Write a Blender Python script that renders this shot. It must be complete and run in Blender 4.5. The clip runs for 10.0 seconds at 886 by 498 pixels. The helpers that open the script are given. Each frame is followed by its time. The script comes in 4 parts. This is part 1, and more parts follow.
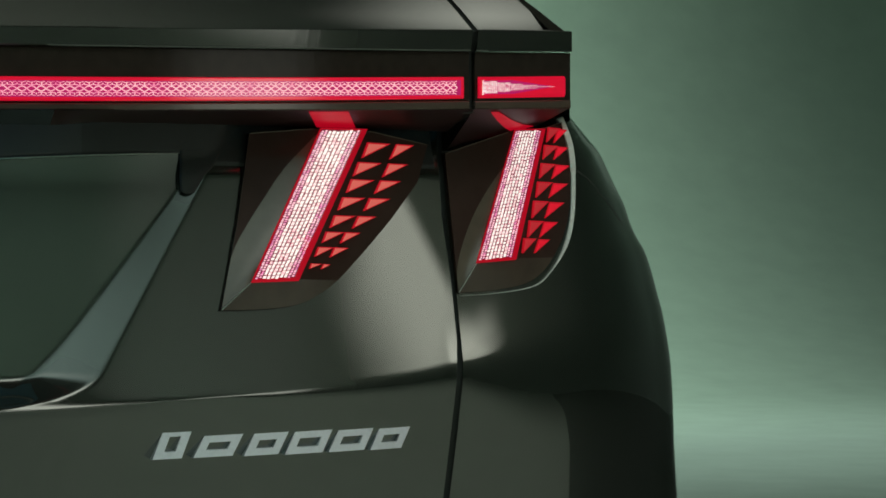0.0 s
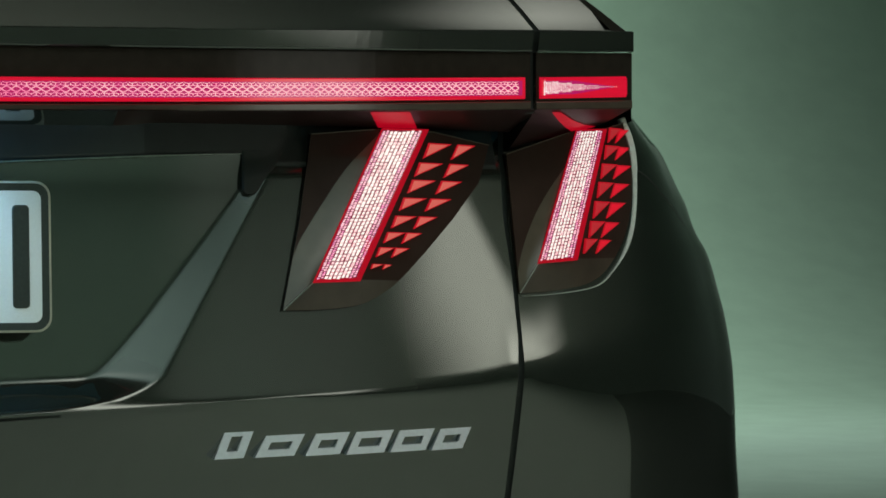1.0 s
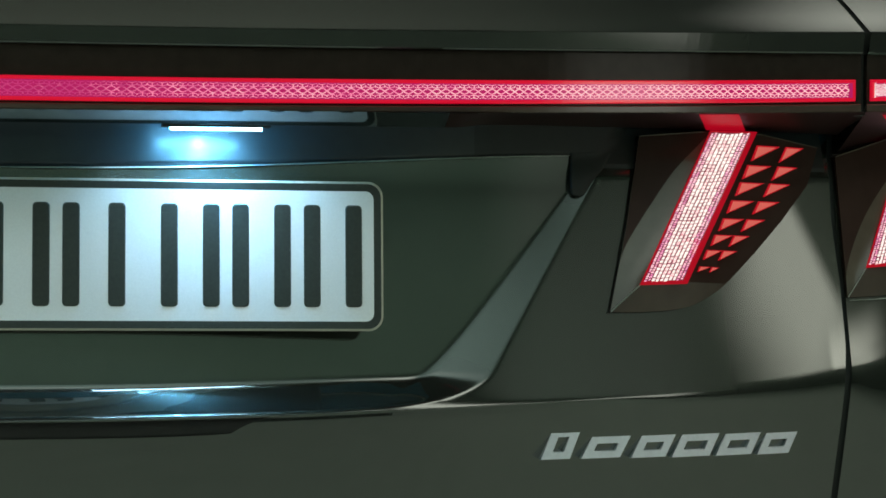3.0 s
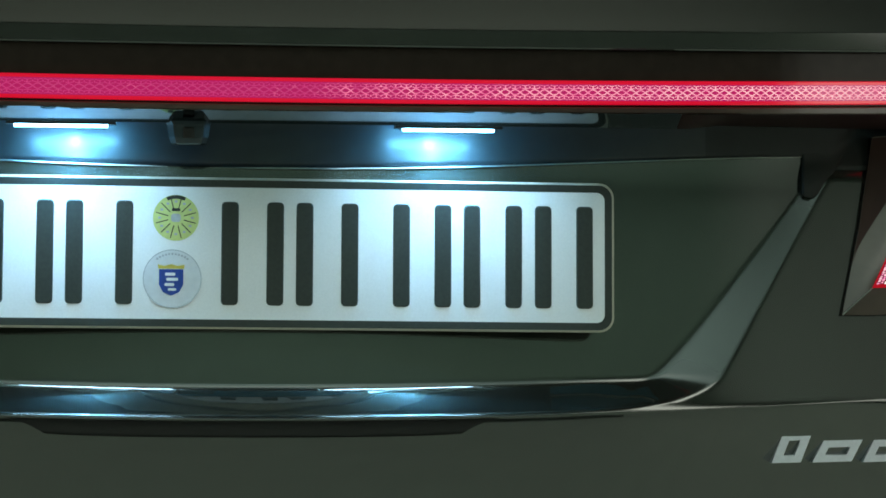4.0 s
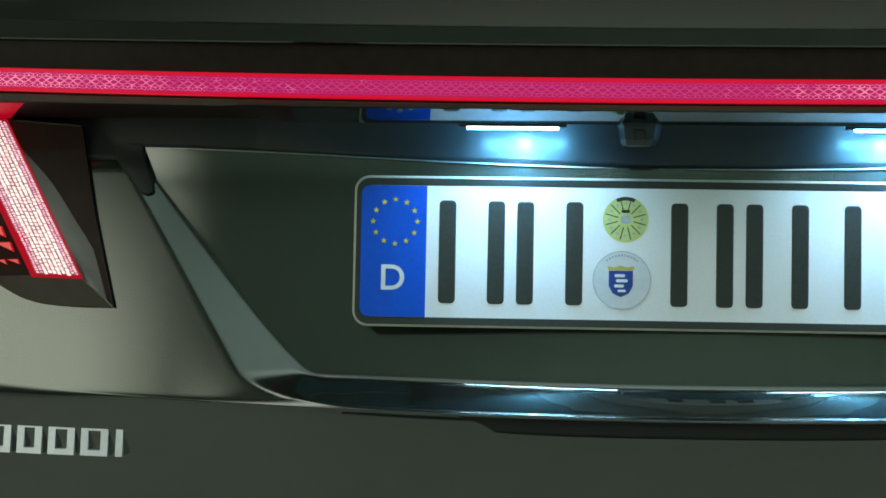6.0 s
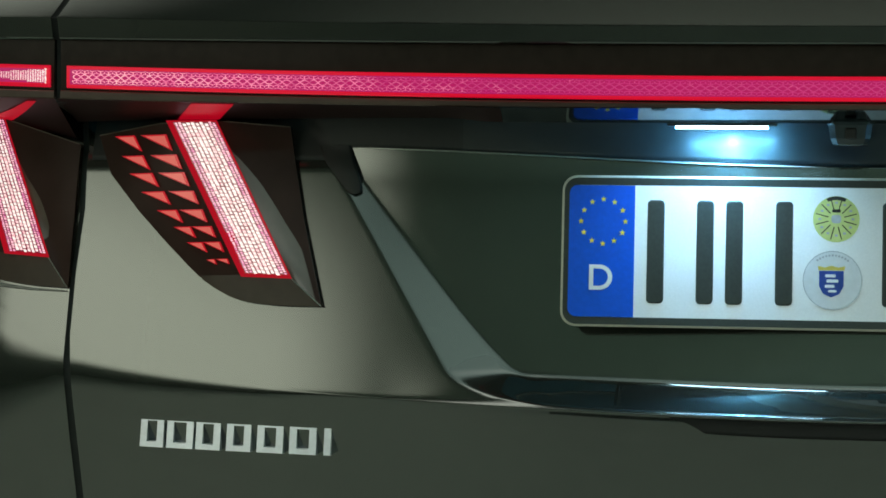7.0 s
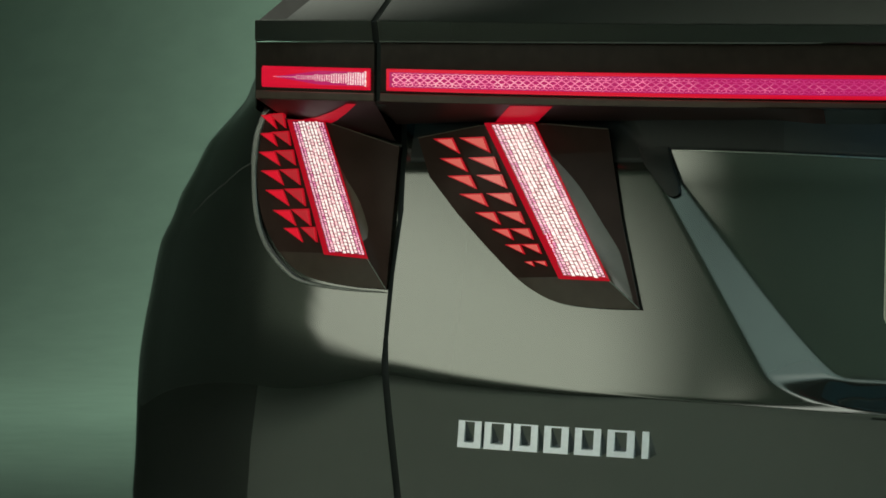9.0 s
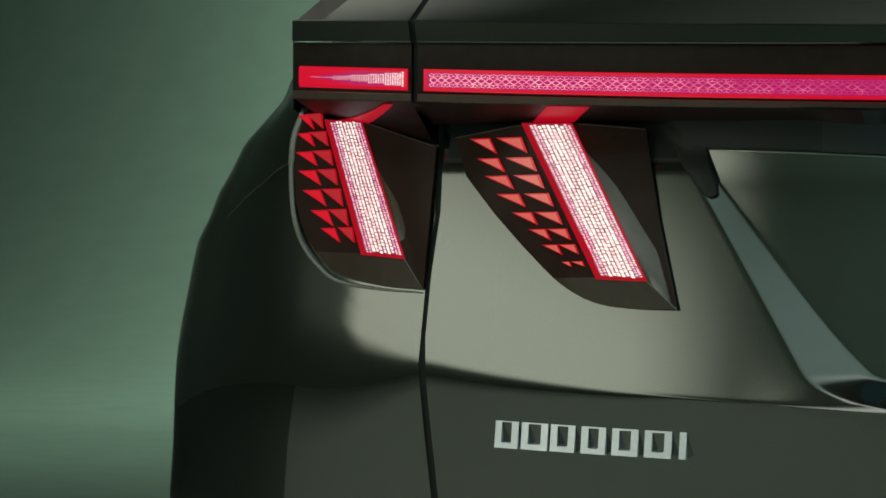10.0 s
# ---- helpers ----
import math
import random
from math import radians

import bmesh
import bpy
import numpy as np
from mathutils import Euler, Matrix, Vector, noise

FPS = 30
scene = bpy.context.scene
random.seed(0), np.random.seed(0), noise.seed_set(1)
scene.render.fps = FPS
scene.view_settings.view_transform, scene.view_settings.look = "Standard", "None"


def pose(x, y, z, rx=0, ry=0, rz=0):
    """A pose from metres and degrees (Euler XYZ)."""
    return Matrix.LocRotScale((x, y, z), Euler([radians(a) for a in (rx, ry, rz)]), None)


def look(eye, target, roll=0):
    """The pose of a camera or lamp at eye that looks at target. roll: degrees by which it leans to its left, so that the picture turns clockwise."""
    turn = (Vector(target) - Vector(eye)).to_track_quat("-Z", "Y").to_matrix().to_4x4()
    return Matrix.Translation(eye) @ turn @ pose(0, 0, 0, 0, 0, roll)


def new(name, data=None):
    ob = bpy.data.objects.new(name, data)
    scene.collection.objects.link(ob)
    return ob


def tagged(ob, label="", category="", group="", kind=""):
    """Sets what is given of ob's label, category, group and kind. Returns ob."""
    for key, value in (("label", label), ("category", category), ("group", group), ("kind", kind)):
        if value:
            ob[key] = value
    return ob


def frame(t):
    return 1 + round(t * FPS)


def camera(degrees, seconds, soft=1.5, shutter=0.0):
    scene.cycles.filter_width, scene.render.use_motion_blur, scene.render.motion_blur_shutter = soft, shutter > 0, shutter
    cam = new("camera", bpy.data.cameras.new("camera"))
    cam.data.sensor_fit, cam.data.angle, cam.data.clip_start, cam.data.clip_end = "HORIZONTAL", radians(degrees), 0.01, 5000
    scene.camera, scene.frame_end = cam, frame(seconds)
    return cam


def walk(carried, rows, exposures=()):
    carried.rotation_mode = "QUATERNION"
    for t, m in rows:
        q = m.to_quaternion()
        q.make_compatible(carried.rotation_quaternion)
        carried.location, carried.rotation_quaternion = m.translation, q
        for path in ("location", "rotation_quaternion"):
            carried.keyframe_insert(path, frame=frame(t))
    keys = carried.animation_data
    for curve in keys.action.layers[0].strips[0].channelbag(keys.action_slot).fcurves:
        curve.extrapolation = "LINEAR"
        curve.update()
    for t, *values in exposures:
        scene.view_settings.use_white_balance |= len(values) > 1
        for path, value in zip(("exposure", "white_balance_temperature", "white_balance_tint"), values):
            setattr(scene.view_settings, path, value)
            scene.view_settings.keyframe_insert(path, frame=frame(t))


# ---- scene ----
cam = camera(20.0, 10.0, soft=1.65)
# seconds, eye x, y, z, yaw, pitch, roll: a slow pan from the right tail lamp to the left one
PATH = [
    (0, -0.0200, -1.8310, 0.9260, -18.962, -0.702, -0.080),
    (0.5, -0.0200, -1.8310, 0.9260, -18.607, -0.696, -0.090),
    (1, -0.0210, -1.8310, 0.9261, -17.589, -0.694, -0.070),
    (1.5, -0.0238, -1.8310, 0.9265, -16.335, -0.697, 0.004),
    (2, -0.0281, -1.8310, 0.9271, -14.785, -0.705, 0.130),
    (2.2, -0.0303, -1.8310, 0.9274, -13.979, -0.715, 0.150),
    (3.3, -0.0453, -1.8310, 0.9295, -9.315, -0.770, 0.418),
    (3.5, -0.0485, -1.8310, 0.9299, -8.321, -0.786, 0.441),
    (4, -0.0570, -1.8310, 0.9310, -5.926, -0.826, 0.523),
    (4.5, -0.0659, -1.8310, 0.9323, -3.732, -0.878, 0.557),
    (5, -0.0750, -1.8310, 0.9335, -1.240, -0.939, 0.593),
    (5.5, -0.0841, -1.8310, 0.9347, 0.972, -0.990, 0.589),
    (5.7, -0.0877, -1.8310, 0.9352, 1.897, -1.010, 0.570),
    (6.8, -0.1062, -1.8310, 0.9378, 6.463, -1.120, 0.455),
    (7, -0.1093, -1.8310, 0.9382, 7.403, -1.148, 0.440),
    (7.5, -0.1161, -1.8310, 0.9391, 9.353, -1.178, 0.440),
    (8, -0.1219, -1.8310, 0.9399, 11.244, -1.205, 0.462),
    (8.5, -0.1262, -1.8310, 0.9405, 12.795, -1.224, 0.477),
    (9, -0.1290, -1.8310, 0.9409, 14.075, -1.234, 0.477),
    (9.5, -0.1300, -1.8310, 0.9410, 14.658, -1.236, 0.479),
    (10, -0.1300, -1.8310, 0.9410, 14.894, -1.238, 0.491),
]
walk(cam, [(t, pose(x, y, z, 0, 0, yaw) @ pose(0, 0, 0, 90 + pitch) @ pose(0, 0, 0, 0, 0, roll)) for t, x, y, z, yaw, pitch, roll in PATH], exposures=[(0, 0.0), (10, 0.0)])

# ---------------------------------------------------------------- light
world = bpy.data.worlds.new("studio_dark")
world.use_nodes = True
world.node_tree.nodes["Background"].inputs[0].default_value = (0.30, 0.38, 0.33, 1)
world.node_tree.nodes["Background"].inputs[1].default_value = 0.035
scene.world = world


def softbox(name, at, target, w, h, radiance, colour, edge=(0.25, 0.25, 0.25, 0.25), roll=0, spread=180):
    """A diffused studio light; edge gives the share of its size over which each side fades (two ends, then two long sides)."""
    data = bpy.data.lights.new(name, "AREA")
    data.shape, data.size, data.size_y, data.color = "RECTANGLE", w, h, colour
    data.energy = radiance * math.pi * w * h
    data.spread = radians(spread)
    data.use_nodes = True
    n, l = data.node_tree.nodes, data.node_tree.links
    em = n["Emission"]
    geo, sep = n.new("ShaderNodeNewGeometry"), n.new("ShaderNodeSeparateXYZ")
    l.new(geo.outputs["Parametric"], sep.inputs[0])
    prev = None
    for k, (start, stop) in enumerate(((0.0, edge[0]), (1.0, 1.0 - edge[1]), (0.0, edge[2]), (1.0, 1.0 - edge[3]))):
        mr = n.new("ShaderNodeMapRange")
        mr.interpolation_type = "SMOOTHSTEP"
        l.new(sep.outputs[k // 2], mr.inputs[0])
        mr.inputs[1].default_value, mr.inputs[2].default_value, mr.inputs[3].default_value, mr.inputs[4].default_value = start, stop, 0.0, 1.0
        if prev is None:
            prev = mr.outputs[0]
            continue
        mul = n.new("ShaderNodeMath")
        mul.operation = "MULTIPLY"
        l.new(prev, mul.inputs[0])
        l.new(mr.outputs[0], mul.inputs[1])
        prev = mul.outputs[0]
    l.new(prev, em.inputs["Strength"])
    ob = new(name, data)
    ob.matrix_world = look(at, target, roll)
    return ob


def at_angle(origin, az, el, dist):
    """A place seen from origin at an azimuth (0 is straight behind the car, positive to its right) and a height angle."""
    a, e = radians(az), radians(el)
    return (origin[0] + dist * math.sin(a) * math.cos(e), origin[1] - dist * math.cos(a) * math.cos(e), origin[2] + dist * math.sin(e))


LEFT, RIGHT = (-0.55, 0.10, 0.85), (0.62, 0.12, 0.86)
softbox("softbox_left", at_angle(LEFT, -52.0, 14.8, 3.2), LEFT, 2.28, 1.16, 2.45, (0.95, 1.0, 0.80), edge=(0.06, 0.35, 0.45, 0.45))
softbox("softbox_right", at_angle(RIGHT, 61.4, 14.3, 3.3), RIGHT, 0.58, 0.95, 2.35, (0.97, 1.0, 0.84), edge=(0.72, 0.12, 0.35, 0.35), roll=38)
# unseen wide fill, added to lift the right side's skin
softbox("fill_right_wide", at_angle(RIGHT, 44.0, 16.0, 3.6), RIGHT, 1.9, 1.4, 0.19, (0.90, 1.0, 0.86), edge=(0.4, 0.4, 0.4, 0.4))
softbox("strip_light_right", at_angle(RIGHT, 68.9, 10.9, 3.3), RIGHT, 0.37, 0.32, 2.2, (0.98, 1.0, 0.84), edge=(0.1, 0.5, 0.3, 0.3))
softbox("strip_light_low", at_angle(RIGHT, 45.0, 4.5, 3.4), RIGHT, 1.0, 0.55, 2.2, (0.97, 1.0, 0.88), edge=(0.3, 0.3, 0.3, 0.3))
softbox("softbox_over_car", (0.2, 2.4, 3.9), (0.2, 1.2, 0.9), 4.4, 3.0, 0.11, (0.92, 1.0, 0.80), edge=(0.4, 0.4, 0.4, 0.4))
softbox("softbox_over_right", (2.01, 2.08, 2.94), (0.68, 0.12, 1.09), 0.80, 0.95, 0.85, (0.97, 1.0, 0.86), edge=(0.5, 0.5, 0.5, 0.5))
softbox("softbox_over_left", (-2.2, 1.6, 2.7), (-0.7, 0.3, 1.1), 1.7, 1.7, 0.72, (0.94, 1.0, 0.84), edge=(0.4, 0.4, 0.4, 0.4))
softbox("softbox_rear", (0.0, -3.3, 3.9), (0.0, -2.9, 0.0), 6.5, 4.2, 0.82, (0.72, 1.0, 0.92), edge=(0.38, 0.40, 0.17, 0.17))
# unseen fills, added to brighten the floor that the lower panel reflects
for sx, power in ((-1, 1.4), (1, 1.95)):
    softbox("fill_floor", (sx * 3.4, -2.2, 4.6), (sx * 3.2, -0.9, 0.0), 3.4, 2.6, power, (0.97, 1.0, 0.88), edge=(0.3, 0.3, 0.4, 0.4), spread=120)
softbox("fill_floor_middle", (0.0, -2.9, 4.6), (0.0, -2.4, 0.0), 3.6, 2.0, 0.35, (0.97, 1.0, 0.88), edge=(0.4, 0.4, 0.4, 0.4), spread=120)
# unseen fill, added to brighten the wall that the recess reflects
softbox("fill_back_wall", (0.6, -3.9, 4.6), (0.6, -5.6, 1.0), 15.0, 1.4, 3.3, (0.86, 1.0, 0.90), edge=(0.3, 0.46, 0.3, 0.3), spread=90)
softbox("backdrop_light", (4.6, 7.2, 4.4), (4.6, 8.4, 0.0), 2.5, 1.2, 18.0, (0.88, 1.0, 0.95), edge=(0.15, 0.15, 0.15, 0.15), spread=156)
softbox("backdrop_light", (-3.5, 7.4, 4.4), (-3.8, 9.2, 0.0), 3.0, 1.2, 10.0, (0.76, 1.0, 0.82), edge=(0.15, 0.15, 0.15, 0.15))
softbox("backdrop_light", (0.9, 9.5, 4.8), (0.9, 14.5, 2.4), 7.0, 1.0, 52.0, (0.80, 1.0, 0.84), edge=(0.15, 0.15, 0.15, 0.15))


# ---------------------------------------------------------------- materials
def material(name):
    m = bpy.data.materials.new(name)
    m.use_nodes = True
    return m, m.node_tree.nodes, m.node_tree.links, m.node_tree.nodes["Principled BSDF"]


def setp(b, **kw):
    names = {"base": "Base Color", "rough": "Roughness", "metal": "Metallic", "coat": "Coat Weight", "coat_rough": "Coat Roughness",
             "emit": "Emission Color", "power": "Emission Strength", "ior": "IOR", "trans": "Transmission Weight", "spec": "Specular IOR Level"}
    for k, v in kw.items():
        b.inputs[names[k]].default_value = (*v, 1) if isinstance(v, tuple) else v


def noise_tex(nodes, links, scale, detail=4, coords="Object"):
    tc, n = nodes.new("ShaderNodeTexCoord"), nodes.new("ShaderNodeTexNoise")
    n.inputs["Scale"].default_value, n.inputs["Detail"].default_value = scale, detail
    links.new(tc.outputs[coords], n.inputs["Vector"])
    return n


def ramp(nodes, links, src, stops):
    r = nodes.new("ShaderNodeValToRGB")
    while len(r.color_ramp.elements) < len(stops):
        r.color_ramp.elements.new(0.5)
    for e, (p, c) in zip(r.color_ramp.elements, stops):
        e.position, e.color = p, (*c, 1) if len(c) == 3 else c
    links.new(src, r.inputs[0])
    return r.outputs[0]


def bump(nodes, links, src, b, strength, distance):
    k = nodes.new("ShaderNodeBump")
    k.inputs["Strength"].default_value, k.inputs["Distance"].default_value = strength, distance
    links.new(src, k.inputs["Height"])
    links.new(k.outputs[0], b.inputs["Normal"])


def plain(name, base, rough, metal=0.0, grain=60.0, vary=0.12, relief=0.0, coat=0.0, coat_rough=0.03):
    """A surface with slight two-scale variation in colour and gloss."""
    m, n, l, b = material(name)
    setp(b, rough=rough, metal=metal, coat=coat, coat_rough=coat_rough)
    t = noise_tex(n, l, grain, 6)
    lo, hi = tuple(c * (1 - vary) for c in base), tuple(min(1, c * (1 + vary)) for c in base)
    l.new(ramp(n, l, t.outputs["Fac"], [(0.3, lo), (0.7, hi)]), b.inputs["Base Color"])
    t2 = noise_tex(n, l, grain * 0.07, 3)
    mr = n.new("ShaderNodeMapRange")
    mr.inputs[3].default_value, mr.inputs[4].default_value = rough * 0.9, min(1, rough * 1.12)
    l.new(t2.outputs["Fac"], mr.inputs[0])
    l.new(mr.outputs[0], b.inputs["Roughness"])
    if relief:
        bump(n, l, t.outputs["Fac"], b, 0.25, relief)
    return m


def paint_material():
    m, n, l, b = material("dark_green_metallic_paint")
    setp(b, rough=0.25, metal=0.75, coat=1.0, coat_rough=0.02)
    b.inputs["Coat IOR"].default_value = 1.8
    flakes = noise_tex(n, l, 1800, 2)
    l.new(ramp(n, l, flakes.outputs["Fac"], [(0.35, (0.036, 0.043, 0.036)), (0.65, (0.054, 0.063, 0.053))]), b.inputs["Base Color"])
    peel = noise_tex(n, l, 260, 2)
    bump(n, l, peel.outputs["Fac"], b, 0.010, 0.0003)
    return m


PAINT = paint_material()
GLOSS_BLACK = plain("gloss_black_plastic", (0.030, 0.023, 0.019), 0.10, grain=90)
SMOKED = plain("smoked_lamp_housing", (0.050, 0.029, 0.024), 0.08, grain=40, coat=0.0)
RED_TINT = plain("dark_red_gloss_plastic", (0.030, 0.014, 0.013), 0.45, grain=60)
GARNISH = plain("black_garnish", (0.018, 0.021, 0.022), 0.42, grain=80, coat=0.14, coat_rough=0.10)
GARNISH_SHADE = plain("matt_black_garnish_shade", (0.016, 0.018, 0.017), 0.55, grain=80)
CAMERA_GREY = plain("blue_grey_plastic", (0.035, 0.050, 0.060), 0.25, grain=80)
# lit and shaded copies of one lamp rim, light put into the colour
RIM_LIT = plain("lit_lamp_rim", (0.78, 0.80, 0.77), 0.35, grain=200)
RIM_SHADED = plain("shaded_lamp_rim", (0.16, 0.17, 0.16), 0.30, grain=200, metal=0.5)
# edge highlights put into a pale colour
EDGE_HIGHLIGHT = plain("pale_edge_highlight", (0.40, 0.43, 0.40), 0.30, metal=0.8, grain=200)
RED_TINT.node_tree.nodes["Principled BSDF"].inputs["Specular IOR Level"].default_value = 0.2
GARNISH.node_tree.nodes["Principled BSDF"].inputs["Specular IOR Level"].default_value = 0.60
GLOSS_BLACK.node_tree.nodes["Principled BSDF"].inputs["Specular IOR Level"].default_value = 0.10
SMOKED.node_tree.nodes["Principled BSDF"].inputs["Specular IOR Level"].default_value = 0.06
# lighter copies of the smoked housing, reflected light put into their colour
SMOKED_LOW_LIT = plain("brown_lit_lamp_housing", (0.085, 0.060, 0.048), 0.14, grain=40)
SMOKED_LIT = plain("light_brown_lit_lamp_housing", (0.125, 0.098, 0.076), 0.14, grain=40, coat=0.3)
DRAPE = plain("black_studio_drape", (0.075, 0.082, 0.075), 0.9, grain=12, vary=0.2, relief=0.002)
UNDERSIDE = plain("dark_chrome_plastic", (0.135, 0.165, 0.18), 0.05, metal=1.0, grain=60)
# the plate lamps' blue light put into the soffit's colour, for the ledge to mirror
SOFFIT_LIT = plain("blue_lit_soffit", (0.12, 0.42, 0.64), 0.25, metal=0.4, grain=60)
SEAL = plain("black_rubber_seal", (0.040, 0.040, 0.037), 0.55, grain=120)
CAVITY = plain("matt_black_plastic", (0.012, 0.012, 0.012), 0.5, grain=120, relief=0.0004)
CHROME = plain("satin_chrome", (0.78, 0.83, 0.90), 0.46, metal=1.0, grain=300, vary=0.04)
PLATE_WHITE = plain("plate_white_film", (0.82, 0.84, 0.85), 0.35, grain=700, vary=0.03)
PLATE_EDGE = plain("plate_bare_edge", (0.52, 0.50, 0.42), 0.35, grain=300, vary=0.06)
INK = plain("plate_black_ink", (0.030, 0.034, 0.028), 0.42, grain=400, vary=0.15)
EU_BLUE = plain("plate_blue_film", (0.001, 0.095, 0.66), 0.30, grain=300, vary=0.06)
EU_YELLOW = plain("plate_yellow_ink", (0.80, 0.62, 0.06), 0.45, grain=300)
STICKER_GREEN = plain("sticker_yellow_green", (0.55, 0.62, 0.22), 0.5, grain=200, vary=0.06)
STICKER_CLEAR = plain("sticker_silver_film", (0.68, 0.71, 0.74), 0.22, grain=200, vary=0.05)
CREST_BLUE = plain("crest_blue_ink", (0.02, 0.06, 0.30), 0.4, grain=200)
CREST_GOLD = plain("crest_gold_ink", (0.62, 0.50, 0.10), 0.4, grain=200)
GREY_INK = plain("grey_ink", (0.40, 0.43, 0.46), 0.5, grain=200)
GLASS_DARK = plain("tinted_window_glass", (0.010, 0.012, 0.012), 0.04, grain=4, coat=1.0)
TYRE = plain("tyre_rubber", (0.018, 0.018, 0.018), 0.8, grain=60, relief=0.001)
ALLOY = plain("alloy_wheel", (0.45, 0.46, 0.47), 0.3, metal=1.0, grain=60)
FLOOR = plain("studio_floor_paint", (0.78, 0.82, 0.74), 0.55, grain=9, vary=0.05, relief=0.0006)
SIDE = plain("charcoal_wall_paint", (0.24, 0.27, 0.25), 0.85, grain=5, vary=0.06, relief=0.0006)
WALL = plain("studio_wall_paint", (0.30, 0.40, 0.33), 0.85, grain=5, vary=0.05, relief=0.0006)


def glow(name, colour, power, base=(0.3, 0.01, 0.02), rough=0.12):
    m, n, l, b = material(name)
    setp(b, base=base, rough=rough, emit=colour, power=power, coat=0.5)
    return m


RED_EDGE = glow("red_light_guide", (0.95, 0.004, 0.040), 0.60)
MAGENTA = glow("magenta_light_guide", (0.85, 0.018, 0.26), 0.44)
# lamp border, and the strips' reflection drawn on the underside
RED_GUIDE_REFLECTION = glow("deep_red_guide_and_reflection", (0.80, 0.003, 0.024), 0.46, base=(0.10, 0.003, 0.005))
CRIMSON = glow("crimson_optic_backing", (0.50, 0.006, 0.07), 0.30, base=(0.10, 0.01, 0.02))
g = RED_GUIDE_REFLECTION.node_tree.nodes["Principled BSDF"]
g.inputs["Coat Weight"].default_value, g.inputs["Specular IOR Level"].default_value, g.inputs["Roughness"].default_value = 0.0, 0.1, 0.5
TRI_PINK = glow("salmon_red_lens", (1.0, 0.21, 0.16), 0.58)
TRI_RIM = glow("red_lens_rim", (0.95, 0.012, 0.030), 0.42)
TRI_DULL = glow("dull_red_lens", (0.85, 0.05, 0.06), 0.42)
TRI_RED = glow("deep_red_lens", (0.95, 0.012, 0.035), 0.62)
LAMP_WHITE = glow("number_plate_lamp_lens", (0.24, 0.66, 1.0), 15.0, base=(0.8, 0.8, 0.8))


def lattice_material():
    """The bar's moulded lattice: pale where it catches the light, fading along part of the bar."""
    m, n, l, b = material("light_bar_lattice")
    setp(b, base=(0.4, 0.05, 0.10), rough=0.15, coat=0.5, power=1.0)
    t = noise_tex(n, l, 140, 3)
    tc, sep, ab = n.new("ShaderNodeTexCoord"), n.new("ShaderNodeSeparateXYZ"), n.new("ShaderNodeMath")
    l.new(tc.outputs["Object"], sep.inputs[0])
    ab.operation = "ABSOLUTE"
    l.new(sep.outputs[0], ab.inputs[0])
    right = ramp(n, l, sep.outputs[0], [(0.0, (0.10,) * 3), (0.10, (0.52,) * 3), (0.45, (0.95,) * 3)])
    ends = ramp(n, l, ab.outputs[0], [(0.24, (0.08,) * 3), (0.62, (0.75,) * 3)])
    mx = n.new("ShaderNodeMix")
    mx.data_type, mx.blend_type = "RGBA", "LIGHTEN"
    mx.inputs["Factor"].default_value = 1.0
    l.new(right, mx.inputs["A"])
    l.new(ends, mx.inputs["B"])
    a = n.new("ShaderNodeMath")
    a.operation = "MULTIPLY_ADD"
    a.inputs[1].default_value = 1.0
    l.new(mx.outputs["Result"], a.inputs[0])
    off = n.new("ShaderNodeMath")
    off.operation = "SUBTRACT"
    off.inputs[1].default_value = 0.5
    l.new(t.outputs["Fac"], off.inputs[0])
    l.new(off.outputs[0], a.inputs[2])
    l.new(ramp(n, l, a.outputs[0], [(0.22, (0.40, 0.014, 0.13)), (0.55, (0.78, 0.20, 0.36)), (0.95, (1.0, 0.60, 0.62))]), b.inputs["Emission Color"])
    return m


LATTICE = lattice_material()


def facet_material(name, stops):
    """Small moulded facets, each with its own brightness."""
    m, n, l, b = material(name)
    setp(b, base=(0.4, 0.05, 0.10), rough=0.15, coat=0.5, power=1.0)
    g = n.new("ShaderNodeNewGeometry")
    t = noise_tex(n, l, 900, 2)
    a = n.new("ShaderNodeMath")
    a.operation = "MULTIPLY_ADD"
    a.inputs[1].default_value = 0.9
    l.new(t.outputs["Fac"], a.inputs[0])
    mr = n.new("ShaderNodeMapRange")
    mr.inputs[3].default_value, mr.inputs[4].default_value = -0.14, 0.26
    l.new(g.outputs["Random Per Island"], mr.inputs[0])
    l.new(mr.outputs[0], a.inputs[2])
    l.new(ramp(n, l, a.outputs[0], stops), b.inputs["Emission Color"])
    return m


OPTIC_LAMP = facet_material("tail_lamp_facets", [(0.06, (0.60, 0.13, 0.27)), (0.27, (0.94, 0.54, 0.56)), (0.46, (1.0, 0.95, 0.88))])
OPTIC_EDGE = facet_material("tail_lamp_edge_facets", [(0.10, (0.42, 0.04, 0.22)), (0.32, (0.70, 0.20, 0.44)), (0.54, (1.0, 0.62, 0.70))])


# ---------------------------------------------------------------- helpers
def link_mesh(name, bm, mat, smooth=True, parent=None, label="", recalc=True):
    if recalc:
        bmesh.ops.recalc_face_normals(bm, faces=bm.faces)
    me = bpy.data.meshes.new(name)
    bm.to_mesh(me)
    bm.free()
    me.materials.append(mat)
    if smooth:
        me.shade_smooth()
    ob = new(name, me)
    if parent is not None:
        ob.parent = parent
    if label:
        ob["label"] = label
    return ob


def part(name, bm, mat, parent, label="", smooth=False):
    return link_mesh(name, bm, mat, smooth, parent, label)


